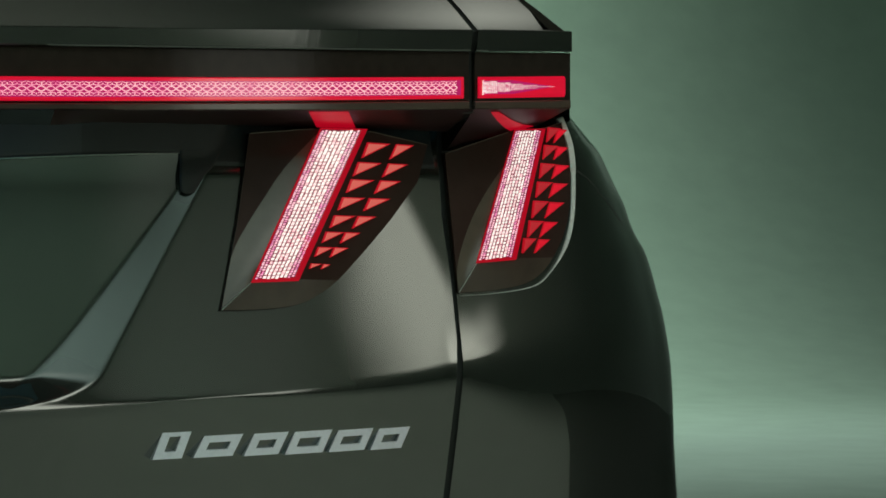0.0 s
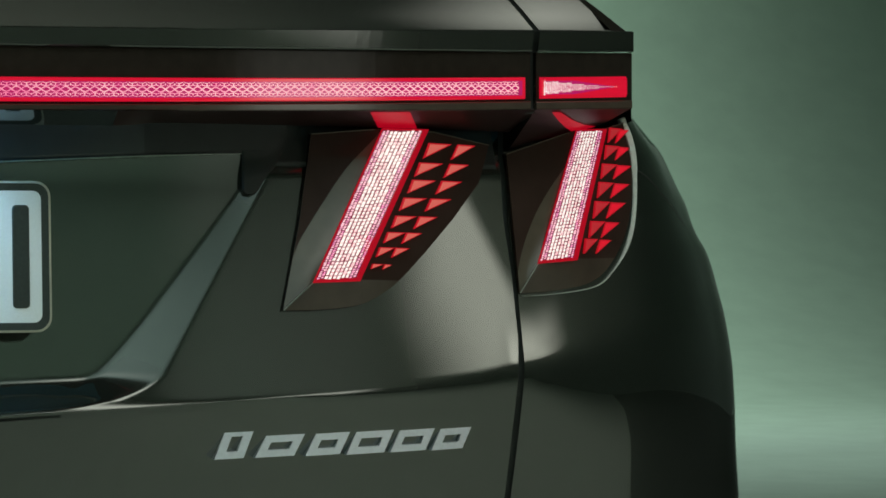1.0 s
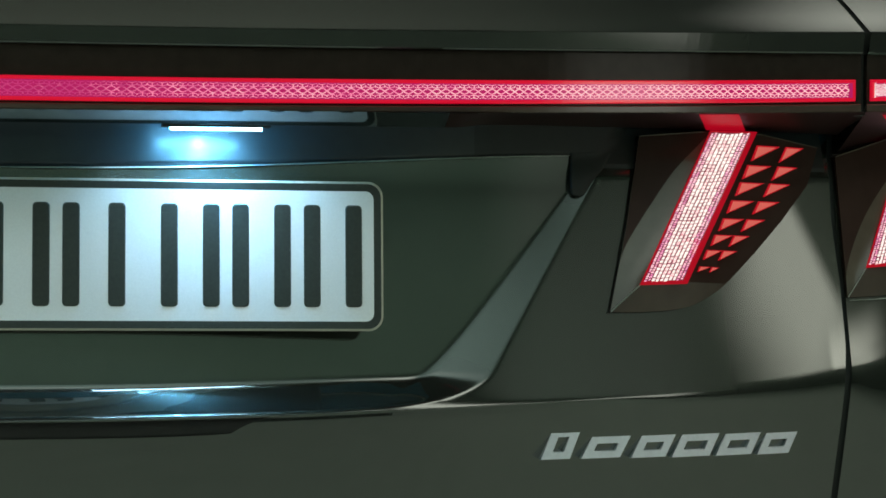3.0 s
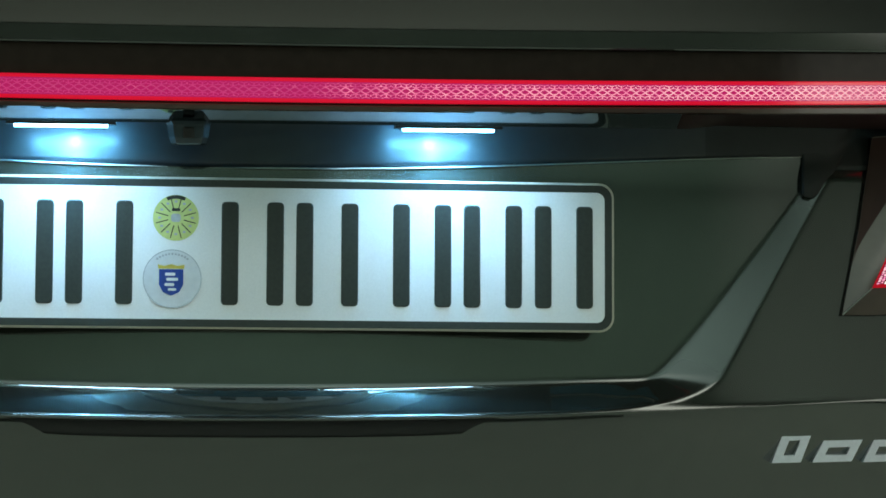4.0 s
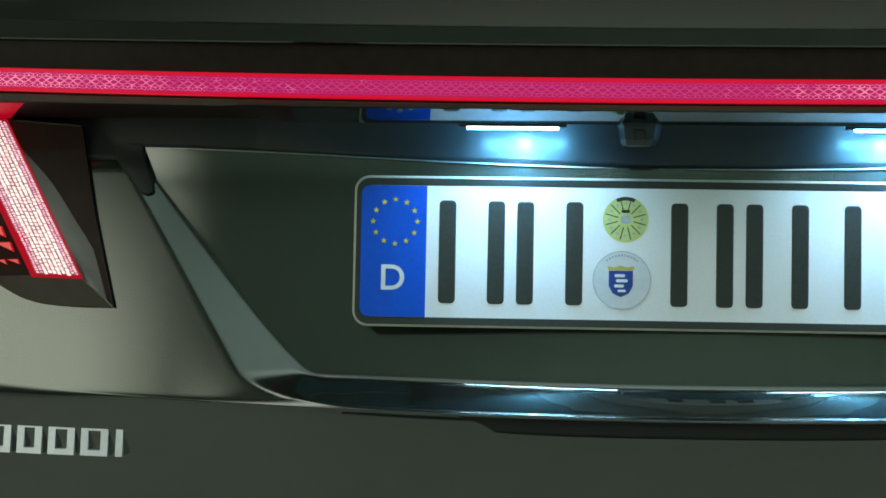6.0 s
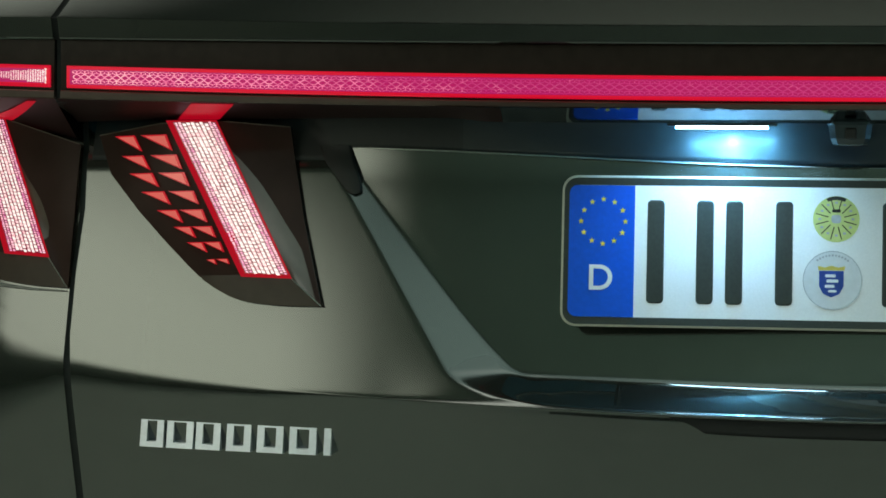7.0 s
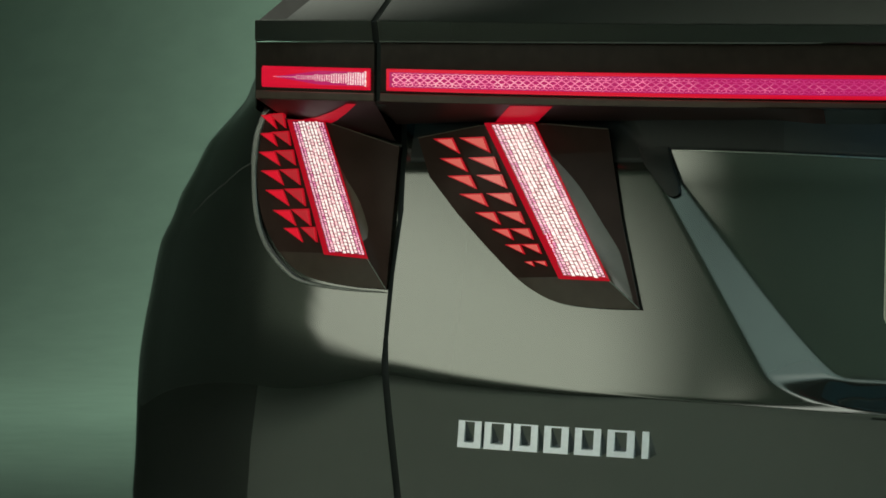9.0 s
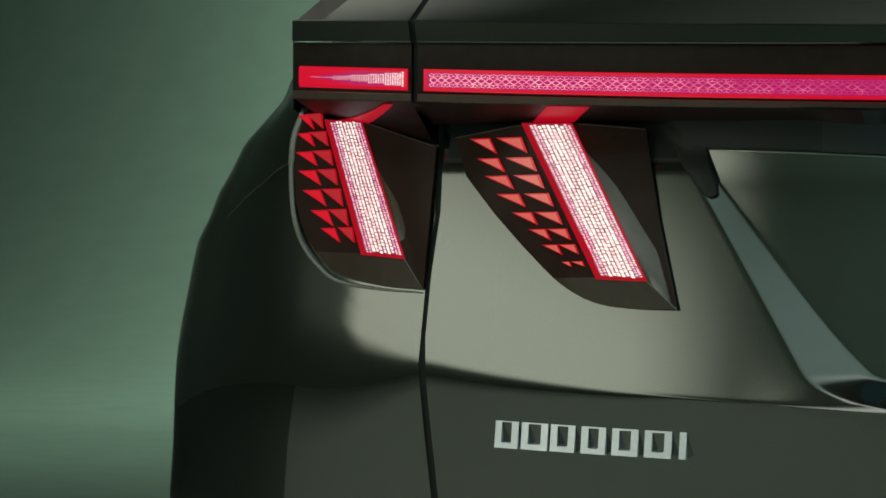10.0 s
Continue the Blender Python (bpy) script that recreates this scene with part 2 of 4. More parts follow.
def sheet(rows, thick=None, uv=None):
    """A bmesh from a grid of points, given as rows of equal length."""
    bm = bmesh.new()
    vs = [[bm.verts.new(p) for p in r] for r in rows]
    faces = []
    for a, b in zip(vs, vs[1:]):
        for i in range(len(a) - 1):
            faces.append(bm.faces.new((a[i], a[i + 1], b[i + 1], b[i])))
    if uv:
        lay = bm.loops.layers.uv.new("UVMap")
        w = {}
        for j, r in enumerate(vs):
            for i, v in enumerate(r):
                w[v] = uv[j][i]
        for f in faces:
            for lp in f.loops:
                lp[lay].uv = w[lp.vert]
    return bm


def sweep(sections, closed=True, caps=True):
    """A tube through sections (lists of points)."""
    bm = bmesh.new()
    vs = [[bm.verts.new(p) for p in s] for s in sections]
    n = len(vs[0])
    for a, b in zip(vs, vs[1:]):
        for i in range(n if closed else n - 1):
            k = (i + 1) % n
            bm.faces.new((a[i], a[k], b[k], b[i]))
    if caps and closed:
        bm.faces.new(vs[0])
        bm.faces.new(list(reversed(vs[-1])))
    return bm


def prism(outline, front, back):
    """A plate: outline of (x, z) with the depth of its front and back given by functions of x, z or numbers."""
    fy = front if callable(front) else (lambda x, z: front)
    by = back if callable(back) else (lambda x, z: back)
    bm = bmesh.new()
    a = [bm.verts.new((x, fy(x, z), z)) for x, z in outline]
    b = [bm.verts.new((x, by(x, z), z)) for x, z in outline]
    bm.faces.new(a)
    bm.faces.new(list(reversed(b)))
    for i in range(len(a)):
        k = (i + 1) % len(a)
        bm.faces.new((a[i], b[i], b[k], a[k]))
    return bm


def box(cx, cy, cz, sx, sy, sz, bevel=0.0):
    bm = bmesh.new()
    bmesh.ops.create_cube(bm, size=1)
    bmesh.ops.scale(bm, vec=(sx, sy, sz), verts=bm.verts)
    if bevel:
        bmesh.ops.bevel(bm, geom=bm.edges[:], offset=bevel, segments=2, affect="EDGES", profile=0.5)
    bmesh.ops.translate(bm, vec=(cx, cy, cz), verts=bm.verts)
    return bm


def lerp(a, b, t):
    return a + (b - a) * t


def sstep(a, b, x):
    t = min(1.0, max(0.0, (x - a) / (b - a)))
    return t * t * (3 - 2 * t)


def spline(pts, n):
    """n points on a smooth curve through pts (2D or 3D)."""
    p = [Vector(q) for q in pts]
    p = [2 * p[0] - p[1]] + p + [2 * p[-1] - p[-2]]
    out = []
    segs = len(p) - 3
    for k in range(n):
        u = k / (n - 1) * segs
        i = min(int(u), segs - 1)
        t = u - i
        a, b, c, d = p[i:i + 4]
        out.append(0.5 * ((2 * b) + (c - a) * t + (2 * a - 5 * b + 4 * c - d) * t * t + (3 * b - a - 3 * c + d) * t ** 3))
    return out


def interp(table, v):
    if v <= table[0][0]:
        return table[0][1]
    for (a, x), (b, y) in zip(table, table[1:]):
        if v <= b:
            return lerp(x, y, (v - a) / (b - a))
    return table[-1][1]


# ---------------------------------------------------------------- the studio
def slab(name, cx, cy, cz, sx, sy, sz, mat, label):
    ob = link_mesh(name, box(cx, cy, cz, sx, sy, sz), mat, smooth=False)
    return tagged(ob, label, name.split("_")[0], kind="structure")


slab("floor", 0, -0.50, -0.05, 20, 11.0, 0.1, FLOOR, "pale grey-green painted studio floor")
def carpet(name, outline, label):
    bm = bmesh.new()
    top = [bm.verts.new((x, y, 0.004)) for x, y in outline]
    low = [bm.verts.new((x, y, -0.001)) for x, y in outline]
    bm.faces.new(top)
    for i in range(len(top)):
        k = (i + 1) % len(top)
        bm.faces.new((top[i], low[i], low[k], top[k]))
    tagged(link_mesh(name, bm, DRAPE, smooth=False), label, "carpet", kind="structure")


# unseen sheet, its outline added to cut off the floor's reflection at the corners
carpet("carpet", [(-9.9, -2.05), (-4.0, -0.34), (-3.0, -0.05), (-1.5, 0.3), (1.5, 0.3), (3.0, -0.05), (4.0, -0.34), (9.9, -2.05), (9.9, 5.0), (-9.9, 5.0)], "unseen black ground sheet, added to darken the corner reflections")
slab("wall_back", 0, -6.1, 3.0, 20, 0.2, 6.0, WALL, "dark sage green studio wall")
# unseen drape, added so that the upright panels reflect something dark
slab("drape_back", 0, -5.97, 0.85, 20, 0.04, 1.7, DRAPE, "unseen black drape, added to darken the back wall in reflections")
slab("wall_left", -10.1, 4.5, 3.0, 0.2, 21.4, 6.0, SIDE, "unlit charcoal studio side wall")
slab("wall_right", 10.1, 4.5, 3.0, 0.2, 21.4, 6.0, SIDE, "unlit charcoal studio side wall")
slab("ceiling", 0, 4.5, 6.1, 20.4, 21.4, 0.2, CAVITY, "dark studio ceiling")
cove = [(5.0, 0.0), (8.0, 0.0)] + [(9.6 + 5.4 * math.sin(k * math.pi / 48), 5.4 - 5.4 * math.cos(k * math.pi / 48)) for k in range(25)] + [(15.0, 6.0)]
prof = [(x, z) for x, z in cove] + [(15.2, 6.0), (15.2, -0.1), (5.0, -0.1)]
bm = sweep([[(X, a, b) for a, b in prof] for X in (-10.0, 10.0)])
tagged(link_mesh("backdrop", bm, WALL, smooth=True), "sage green curved studio backdrop, softly lit", "backdrop", kind="structure")

# ---------------------------------------------------------------- the car's shapes
SAG = 0.33


def crease_z(x):
    return 0.782 + 0.003 * min(1.0, (x / 0.25) ** 2) + 0.126 * min(abs(x), 0.95) ** 4 + 0.014 * sstep(0.67, 0.79, abs(x))


def crease_width(x):
    """Height over which the skin rolls round under the crease: a line in the middle, a broad soft roll at the corners."""
    return 0.0035 + 0.0205 * sstep(0.40, 0.72, abs(x)) + 0.100 * sstep(0.65, 0.80, abs(x))


def recess_top(x):
    """Upper edge of the number plate's recess."""
    return interp([(0.0, 0.9628), (0.05, 0.9630), (0.10, 0.9639), (0.15, 0.9654), (0.20, 0.9674), (0.25, 0.9697), (0.30, 0.9721), (0.35, 0.9744), (0.42, 0.9768), (0.50, 0.9780)], abs(x))


def gap_x(z):
    """Half-width of the tailgate at a height."""
    return interp([(0.45, 0.640), (0.693, 0.659), (0.75, 0.664), (0.806, 0.668), (0.863, 0.666), (0.92, 0.661), (0.976, 0.662), (1.02, 0.670), (1.06, 0.676), (1.083, 0.679), (1.11, 0.671), (1.30, 0.640), (1.60, 0.56)], z)


def upper_bend(z):
    """How far the skin leans back under the light bar."""
    k = max(0.0, z - 0.958)
    return 0.30 * k * k / (0.012 + k)


def outer_y(x, z):
    """The tail's skin outside the number plate's recess."""
    c = crease_z(x)
    up = max(0.0, z - c)
    down = max(0.0, c - z)
    rise = upper_bend(z) + 0.21 * (max(z, c) - 0.780 - 0.060 * x * x) + 0.0005 * (1 - sstep(0.36, 0.52, abs(x))) * (1 - math.exp(-up / 0.0016))
    lip = 0.013 * (1 - sstep(0.22, 0.40, abs(x))) * math.exp(-down / 0.035) * math.exp(-up / 0.03)
    w = crease_width(x)
    roll = 0.175 * down * down / w - 0.21 * down if down < w else 0.14 * (down - w) - 0.035 * w
    step = 0.0022 * (1 - sstep(0.34, 0.50, abs(x))) * (1 - math.exp(-(down / 0.003) ** 2))
    return SAG * x * x - 0.021 - lip + rise + roll + step + 0.10 * down * down


def recess_in(z):
    """Half-width of the recess floor at a height; it curves in towards the ledge."""
    return 0.290 + (z - 0.806) * 0.875 - 0.018 * math.exp(-max(0.0, z - 0.790) / 0.016)


def recess_mask(x, z):
    """0 on the recess floor, 1 outside it."""
    a = abs(x)
    x_in = recess_in(z)
    x_out = 0.338 + (z - 0.790) * 0.610
    s = min(1.0, max(0.0, (a - x_in) / max(0.012, x_out - x_in)))
    zt = 0.806 + 0.05 * a * a
    zb = crease_z(a) + 0.0015
    t = min(1.0, max(0.0, (zt - z) / (zt - zb)))
    q = min(1.0, math.hypot(s, t))
    # slope rises over the first quarter, holds, and eases off just before the outer edge
    a, b = 0.24, 0.92
    if q < a:
        m = q * q / (2 * a)
    elif q < b:
        m = a / 2 + q - a
    else:
        e = (q - b) / (1 - b)
        m = a / 2 + b - a + (1 - b) * (e - 0.5 * e * e * 0.9)
    return min(1.0, m / (b - a / 2 + (1 - b) * 0.55))


def tail_y(x, z):
    floor_y = 0.36 * x * x + 0.013 + 0.20 * (z - 0.9) - 2.0 * max(0.0, z - 0.950) ** 2 - 0.0117 * sstep(0.72, 0.965, z) * sstep(0.15, 0.42, abs(x))
    return lerp(floor_y, outer_y(x, z), recess_mask(x, z))


def tail_mesh(x_of, z_rows, f, nx):
    rows = []
    for k in z_rows:
        row = []
        for i in range(nx + 1):
            u = -1 + 2 * i / nx
            z0 = k(0.4)
            zc = max(z0, 0.789)
            x_in, x_out, w = recess_in(zc), 0.338 + (zc - 0.790) * 0.610, x_of(z0)
            a = abs(u)
            x = lerp(0, x_in, a / 0.4) if a < 0.4 else lerp(x_in, x_out, (a - 0.4) / 0.2) if a < 0.6 else lerp(x_out, w, (a - 0.6) / 0.4)
            x = math.copysign(x, u)
            z = k(x)
            row.append((x, f(x, z), z))
        rows.append(row)
    return sheet(rows)


car = new("car")
tagged(car, "dark green metallic car with glowing red tail lamps on studio floor", "car")
tailgate = new("tailgate")
tailgate.parent = car


def z_row(v):
    """Heights of one row of the skin: below the crease, or from it up to the light bar."""
    if v < 0:
        return lambda x: crease_z(x) + v
    return lambda x: crease_z(x) + v * (1.006 - crease_z(x))


rows = [z_row(-0.24 + 0.006 * i) for i in range(36)] + [z_row(-0.024 + 0.002 * i) for i in range(12)] + [z_row(0.0025 * i) for i in range(11)] + [z_row(i / 110) for i in range(4, 111)]
part("tailgate_skin", tail_mesh(lambda z: gap_x(z) - 0.0025, rows, tail_y, 300), PAINT, tailgate, smooth=True)


# light bar, its housing and the panel above
def bar_z(x):
    return 1.0168 + 0.0345 * x * x


def bar_y(x):
    return SAG * x * x - 0.050


def strip_part(name, x0, x1, low, high, yf, mat, parent, n=90, depth=0.012, label="", r=0.0008):
    """A long strip that follows the tail's curve between two heights."""
    secs = []
    for i in range(n + 1):
        x = lerp(x0, x1, i / n)
        y, a, b = yf(x), low(x), high(x)
        secs.append([(x, y + depth, a), (x, y + r, a), (x, y, a + r), (x, y, b - r), (x, y + r, b), (x, y + depth, b)])
    return part(name, sweep(secs), mat, parent, label)


def band_part(name, x0, x1, half, yf, mat, parent, n=120, label=""):
    """A flat glowing band along the middle of the bar; half is its half-height at x."""
    rows = [[(x, yf(x), bar_z(x) + k * half(x)) for x in [lerp(x0, x1, i / n) for i in range(n + 1)]] for k in (-1, 1)]
    return part(name, sheet(rows), mat, parent, label)


def lattice(name, x0, x1, half, yf, parent, pitch=0.0072):
    """A fine moulded net: a chain of diamonds between two rows of small windows."""
    bm = bmesh.new()

    def ribbon(xa, xb, zf, wf, n):
        last = None
        for i in range(n + 1):
            x = lerp(xa, xb, i / n)
            z, w = zf(x), wf(x)
            pair = (bm.verts.new((x, yf(x), z - w)), bm.verts.new((x, yf(x) - 0.0002, z + w)))
            if last:
                bm.faces.new((last[0], pair[0], pair[1], last[1]))
            last = pair
    count = int(abs(x1 - x0) / pitch)
    for k in range(count):
        xa = x0 + k * pitch
        for sign in (-1, 1):
            amp = random.uniform(0.30, 0.38)
            ribbon(xa, xa + pitch, lambda x: bar_z(x) + sign * half(x) * amp * math.sin(math.pi * (x - xa) / pitch), lambda x: 0.00030 + 0.00024 * abs(math.cos(math.pi * (x - xa) / pitch)), 8)
            for row in (0.54, 0.94):
                cut = random.uniform(0.02, 0.16) * pitch
                ribbon(xa + cut, xa + pitch * random.uniform(0.86, 1.0), lambda x: bar_z(x) + sign * half(x) * (row + 0.07 * math.cos(2 * math.pi * (x - xa) / pitch)), lambda x: 0.00028 if row < 0.9 else 0.00022, 4)
            xm = xa + pitch * (0.5 + random.uniform(-0.05, 0.05))
            for xr in (xm, xa):
                ribbon(xr - 0.00045, xr + 0.00045, lambda x: bar_z(x) + sign * half(x) * 0.70, lambda x: half(x) * (0.22 if xr == xm else 0.14), 1)
    ob = part(name, bm, LATTICE, parent, "pale net of diamonds moulded into a light guide")
    ob["kind"] = "stuff"
    return ob


GAP_BAR = 0.6675
LIP_LOW = lambda x: 1.0022 + 0.028 * x * x
strip_part("bar_housing", -GAP_BAR + .003, GAP_BAR - .003, lambda x: 1.0064 + 0.0335 * x * x, lambda x: 1.0480 + 0.030 * x * x, bar_y, GLOSS_BLACK, tailgate, depth=0.02)
light_bar = strip_part("light_bar", -0.6580, 0.6580, lambda x: bar_z(x) - 0.0087, lambda x: bar_z(x) + 0.0087, lambda x: bar_y(x) - 0.003, RED_EDGE, tailgate, depth=0.003, label="glowing red light bar with a pink lattice core")
band_part("core", -0.6550, 0.6550, lambda x: 0.0060, lambda x: bar_y(x) - 0.0034, MAGENTA, light_bar)
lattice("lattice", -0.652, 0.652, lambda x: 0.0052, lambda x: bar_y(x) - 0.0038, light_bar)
strip_part("bar_lip", -GAP_BAR + .003, GAP_BAR - .003, LIP_LOW, lambda x: 1.0066 + 0.0335 * x * x, lambda x: bar_y(x) - 0.001, SMOKED_LOW_LIT, tailgate, depth=0.02)

# panel above the bar: a short upright face, then the slope up to the rear window
FACE = ((1.0482, 0.010), (1.0482, -0.0032), (1.0492, -0.0040), (1.0650, -0.0050), (1.0655, -0.0044), (1.0656, -0.0030))
SLOPE = ((1.0656, -0.0030), (1.0665, -0.0008), (1.085, 0.034), (1.12, 0.094), (1.17, 0.160), (1.20, 0.180))


def upper_gap(z):
    return interp([(1.048, 0.6675), (1.066, 0.6695), (1.084, 0.6680), (1.12, 0.658), (1.20, 0.630)], z)


def upper_panel(name, profile, xa, xb, parent, n=120):
    secs = []
    for i in range(n + 1):
        t = i / n
        s = []
        for z, dy in profile:
            X = lerp(xa(z), xb(z), t)
            s.append((X, bar_y(X) + dy, z + 0.0305 * X * X - 0.0045 * max(0.0, 1 - (X / 0.68) ** 2) * sstep(1.050, 1.062, z)))
        secs.append(s)
    return part(name, sweep(secs, closed=False), PAINT, parent, smooth=len(profile) == 6 and name.endswith("slope"))


for nm, profile in (("tailgate_upper_face", FACE), ("tailgate_upper_slope", SLOPE)):
    upper_panel(nm, profile, lambda z: -upper_gap(z) + 0.003, lambda z: upper_gap(z) - 0.003, tailgate)


def under(x, t):
    """The overhang's underside: from the lip (t = 0) forward; it drops over the number plate."""
    a = abs(x)
    k = 1 - sstep(0.30, 0.36, a)
    y0, z0 = bar_y(x) + 0.001, LIP_LOW(x) + 0.0003
    y1, z1 = outer_y(x, 1.0) - 0.014, 0.9995 - 0.012 * max(0.0, a - 0.585)
    return lerp(lerp(y0, y1, t), lerp(-0.0444, -0.0248, t), k), lerp(lerp(z0, z1, t), lerp(1.0035, 0.9937, t), k)


xs = [lerp(-0.669, 0.669, i / 200) for i in range(201)]
rows = [[(x, *under(x, k / 6)) for x in xs] for k in range(7)]
mid = [i for i, x in enumerate(xs) if abs(x) <= 0.302]
a, b = mid[0], mid[-1]
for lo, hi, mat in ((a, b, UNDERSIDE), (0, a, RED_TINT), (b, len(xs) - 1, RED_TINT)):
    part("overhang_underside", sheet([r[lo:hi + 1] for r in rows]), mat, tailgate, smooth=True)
# the lit strip's red reflection on the underside, put in as a glowing sheet
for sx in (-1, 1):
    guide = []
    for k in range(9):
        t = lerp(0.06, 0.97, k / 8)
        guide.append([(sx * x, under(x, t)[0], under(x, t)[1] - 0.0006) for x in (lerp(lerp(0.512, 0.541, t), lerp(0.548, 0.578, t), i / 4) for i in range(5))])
    part("guide_and_reflection", sheet(guide), RED_GUIDE_REFLECTION, tailgate, "red tail lamp reflection, put in as a glowing sheet")
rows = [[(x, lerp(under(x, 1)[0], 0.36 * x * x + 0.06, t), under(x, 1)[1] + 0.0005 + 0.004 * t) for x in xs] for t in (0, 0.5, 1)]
part("overhang_soffit", sheet(rows), SOFFIT_LIT, tailgate)

# black garnish between the skin and the overhang
def garnish_y(x, z):
    return lerp(tail_y(x, z), min(tail_y(x, z), outer_y(x, z)), sstep(0.33, 0.43, abs(x))) - 0.0012


# the matt ends carry the overhang's dark reflection in their colour
for x0, x1, mat in ((-0.655, -0.34, GARNISH_SHADE), (-0.34, 0.34, GARNISH), (0.34, 0.655, GARNISH_SHADE)):
    rows = []
    for k in range(9):
        rows.append([(x, garnish_y(x, z), z) for x, z in ((lerp(x0, x1, i / 360), lerp(lerp(recess_top(lerp(x0, x1, i / 360)) + 0.0003, 0.9672, sstep(0.440, 0.449, abs(lerp(x0, x1, i / 360)))), 1.002, k / 8)) for i in range(361))])
    rows.insert(0, [(x, y + 0.0025, z + 0.0002) for x, y, z in rows[0]])
    part("garnish", sheet(rows), mat, tailgate, "gloss black garnish under the light bar", smooth=True)

# overhang's dark reflection atop each slanted return, drawn as a black drop: height, inner and outer edge
for sx, drop in ((1, ((0.9452, 0.4240, 0.4262), (0.9462, 0.4212, 0.4290), (0.9483, 0.4199, 0.4318), (0.9540, 0.4196, 0.4358), (0.9600, 0.4197, 0.4402), (0.9660, 0.4200, 0.4470), (0.9790, 0.4203, 0.4560))),
                 (-1, ((0.9412, 0.4240, 0.4262), (0.9424, 0.4214, 0.4297), (0.9450, 0.4199, 0.4325), (0.9523, 0.4213, 0.4389), (0.9590, 0.4238, 0.4440), (0.9649, 0.4260, 0.4490), (0.9790, 0.4300, 0.4560)))):
    edges = spline([(z, a) for z, a, b in drop], 25), spline([(z, b) for z, a, b in drop], 25)
    rows = []
    for p, q in zip(*edges):
        z = (p.x + q.x) / 2
        row = [(sx * lerp(p.y, q.y, i / 12), z) for i in range(13)]
        row = [(x, garnish_y(x, z) - 0.0003 - 0.0008 * (1 - (i / 6 - 1) ** 2), z) for i, (x, z) in enumerate(row)]
        rows.append([(row[0][0], row[0][1] + 0.005, z)] + row + [(row[-1][0], row[-1][1] + 0.005, z)])
    rows.insert(0, [(x, y + 0.005, z) for x, y, z in rows[0]])
    part("overhang_reflection", sheet(rows), GARNISH_SHADE, tailgate, "dark reflection of the overhang, put in as a matt black drop", smooth=True)

# number plate lamps
for sx in (-1, 1):
    cx = sx * 0.1395 - 0.0045
    yb, zb = -0.0135, 0.9922
    def lamp_section(pts, half):
        return sweep([[(x, yb + dy, zb + dz) for dy, dz in pts] for x in (cx - half, cx, cx + half)])
    lamp = part("number_plate_lamp", lamp_section(((-0.005, 0.0040), (-0.0035, -0.0002), (0.0125, -0.0002), (0.0125, 0.0040)), 0.039), CAVITY, tailgate)
    part("lens", lamp_section(((-0.003, 0.0010), (-0.0015, -0.0020), (0.001, -0.0025), (0.0115, -0.0010), (0.0115, 0.0010)), 0.0332), LAMP_WHITE, lamp, "cool white lit lens")
    # unseen lamp under the lip, added to light the plate more evenly
    y0, z0 = -0.047, 0.9985
    data = bpy.data.lights.new("plate_light", "AREA")
    data.shape, data.size, data.size_y, data.energy, data.color, data.spread = "RECTANGLE", 0.14, 0.006, 0.084, (0.46, 0.78, 1.0), radians(98)
    lo = new("plate_light", data)
    lo.matrix_world = look((cx, y0, z0 - 0.003), (cx, y0 + 0.055, z0 - 0.130))
    data = bpy.data.lights.new("plate_led", "SPOT")
    data.energy, data.color, data.spot_size, data.spot_blend, data.shadow_soft_size = 1.4, (0.16, 0.54, 1.0), radians(118), 1.0, 0.0045
    lo = new("plate_led", data)
    lo.matrix_world = look((cx, yb + 0.0105, zb - 0.0024), (cx, yb + 0.028, zb - 0.026))
    # wide lamp added by the lens to broaden its glow on the garnish
    data = bpy.data.lights.new("plate_glow_fill", "AREA")
    data.shape, data.size, data.size_y, data.energy, data.color = "RECTANGLE", 0.066, 0.005, 0.16, (0.14, 0.56, 1.0)
    lo = new("plate_glow_fill", data)
    lo.matrix_world = look((cx, yb + 0.0105, zb - 0.0050), (cx, yb + 0.034, zb - 0.025))

# reversing camera and the small clips beside it
y0, z0 = under(-0.05, 0.9)
secs = []
for z, hx, ya in ((1.0010, 0.0205, 0.004), (0.9960, 0.0190, 0.0), (0.9925, 0.0155, -0.001), (0.9830, 0.0140, -0.001), (0.9790, 0.0125, 0.001), (0.9780, 0.0105, 0.003)):
    secs.append([(-0.053 - hx, y0 + ya + 0.006, z), (-0.053 - hx * 0.72, y0 + ya, z), (-0.053 + hx * 0.72, y0 + ya, z), (-0.053 + hx, y0 + ya + 0.006, z), (-0.053 + hx, y0 + 0.030, z), (-0.053 - hx, y0 + 0.030, z)])
rc = part("reversing_camera", sweep(secs), CAMERA_GREY, tailgate, "small dark grey hanging camera housing")
part("camera_lens", box(-0.053, y0 - 0.0015, 0.9865, 0.008, 0.003, 0.008, 0.0012), CAVITY, rc)

# shade of the grip under the recess's lower lip, put in as a dark sheet
rows = []
for k in range(6):
    v = k / 5
    row = []
    for i in range(61):
        x = lerp(-1, 1, i / 60) * lerp(0.178, 0.150, v ** 0.6) - 0.004
        z = crease_z(x) - lerp(0.0016, 0.0135, v) + 0.0012 * (i / 30 - 1) ** 6 * v
        row.append((x, outer_y(x, z) - 0.0009, z))
    rows.append(row)
rows.append([(x, y + 0.003, z - 0.0004) for x, y, z in rows[-1]])
part("grip_shade", sheet(rows), CAVITY, tailgate, "shade of the grip under the number plate, put in as a dark sheet", smooth=True)

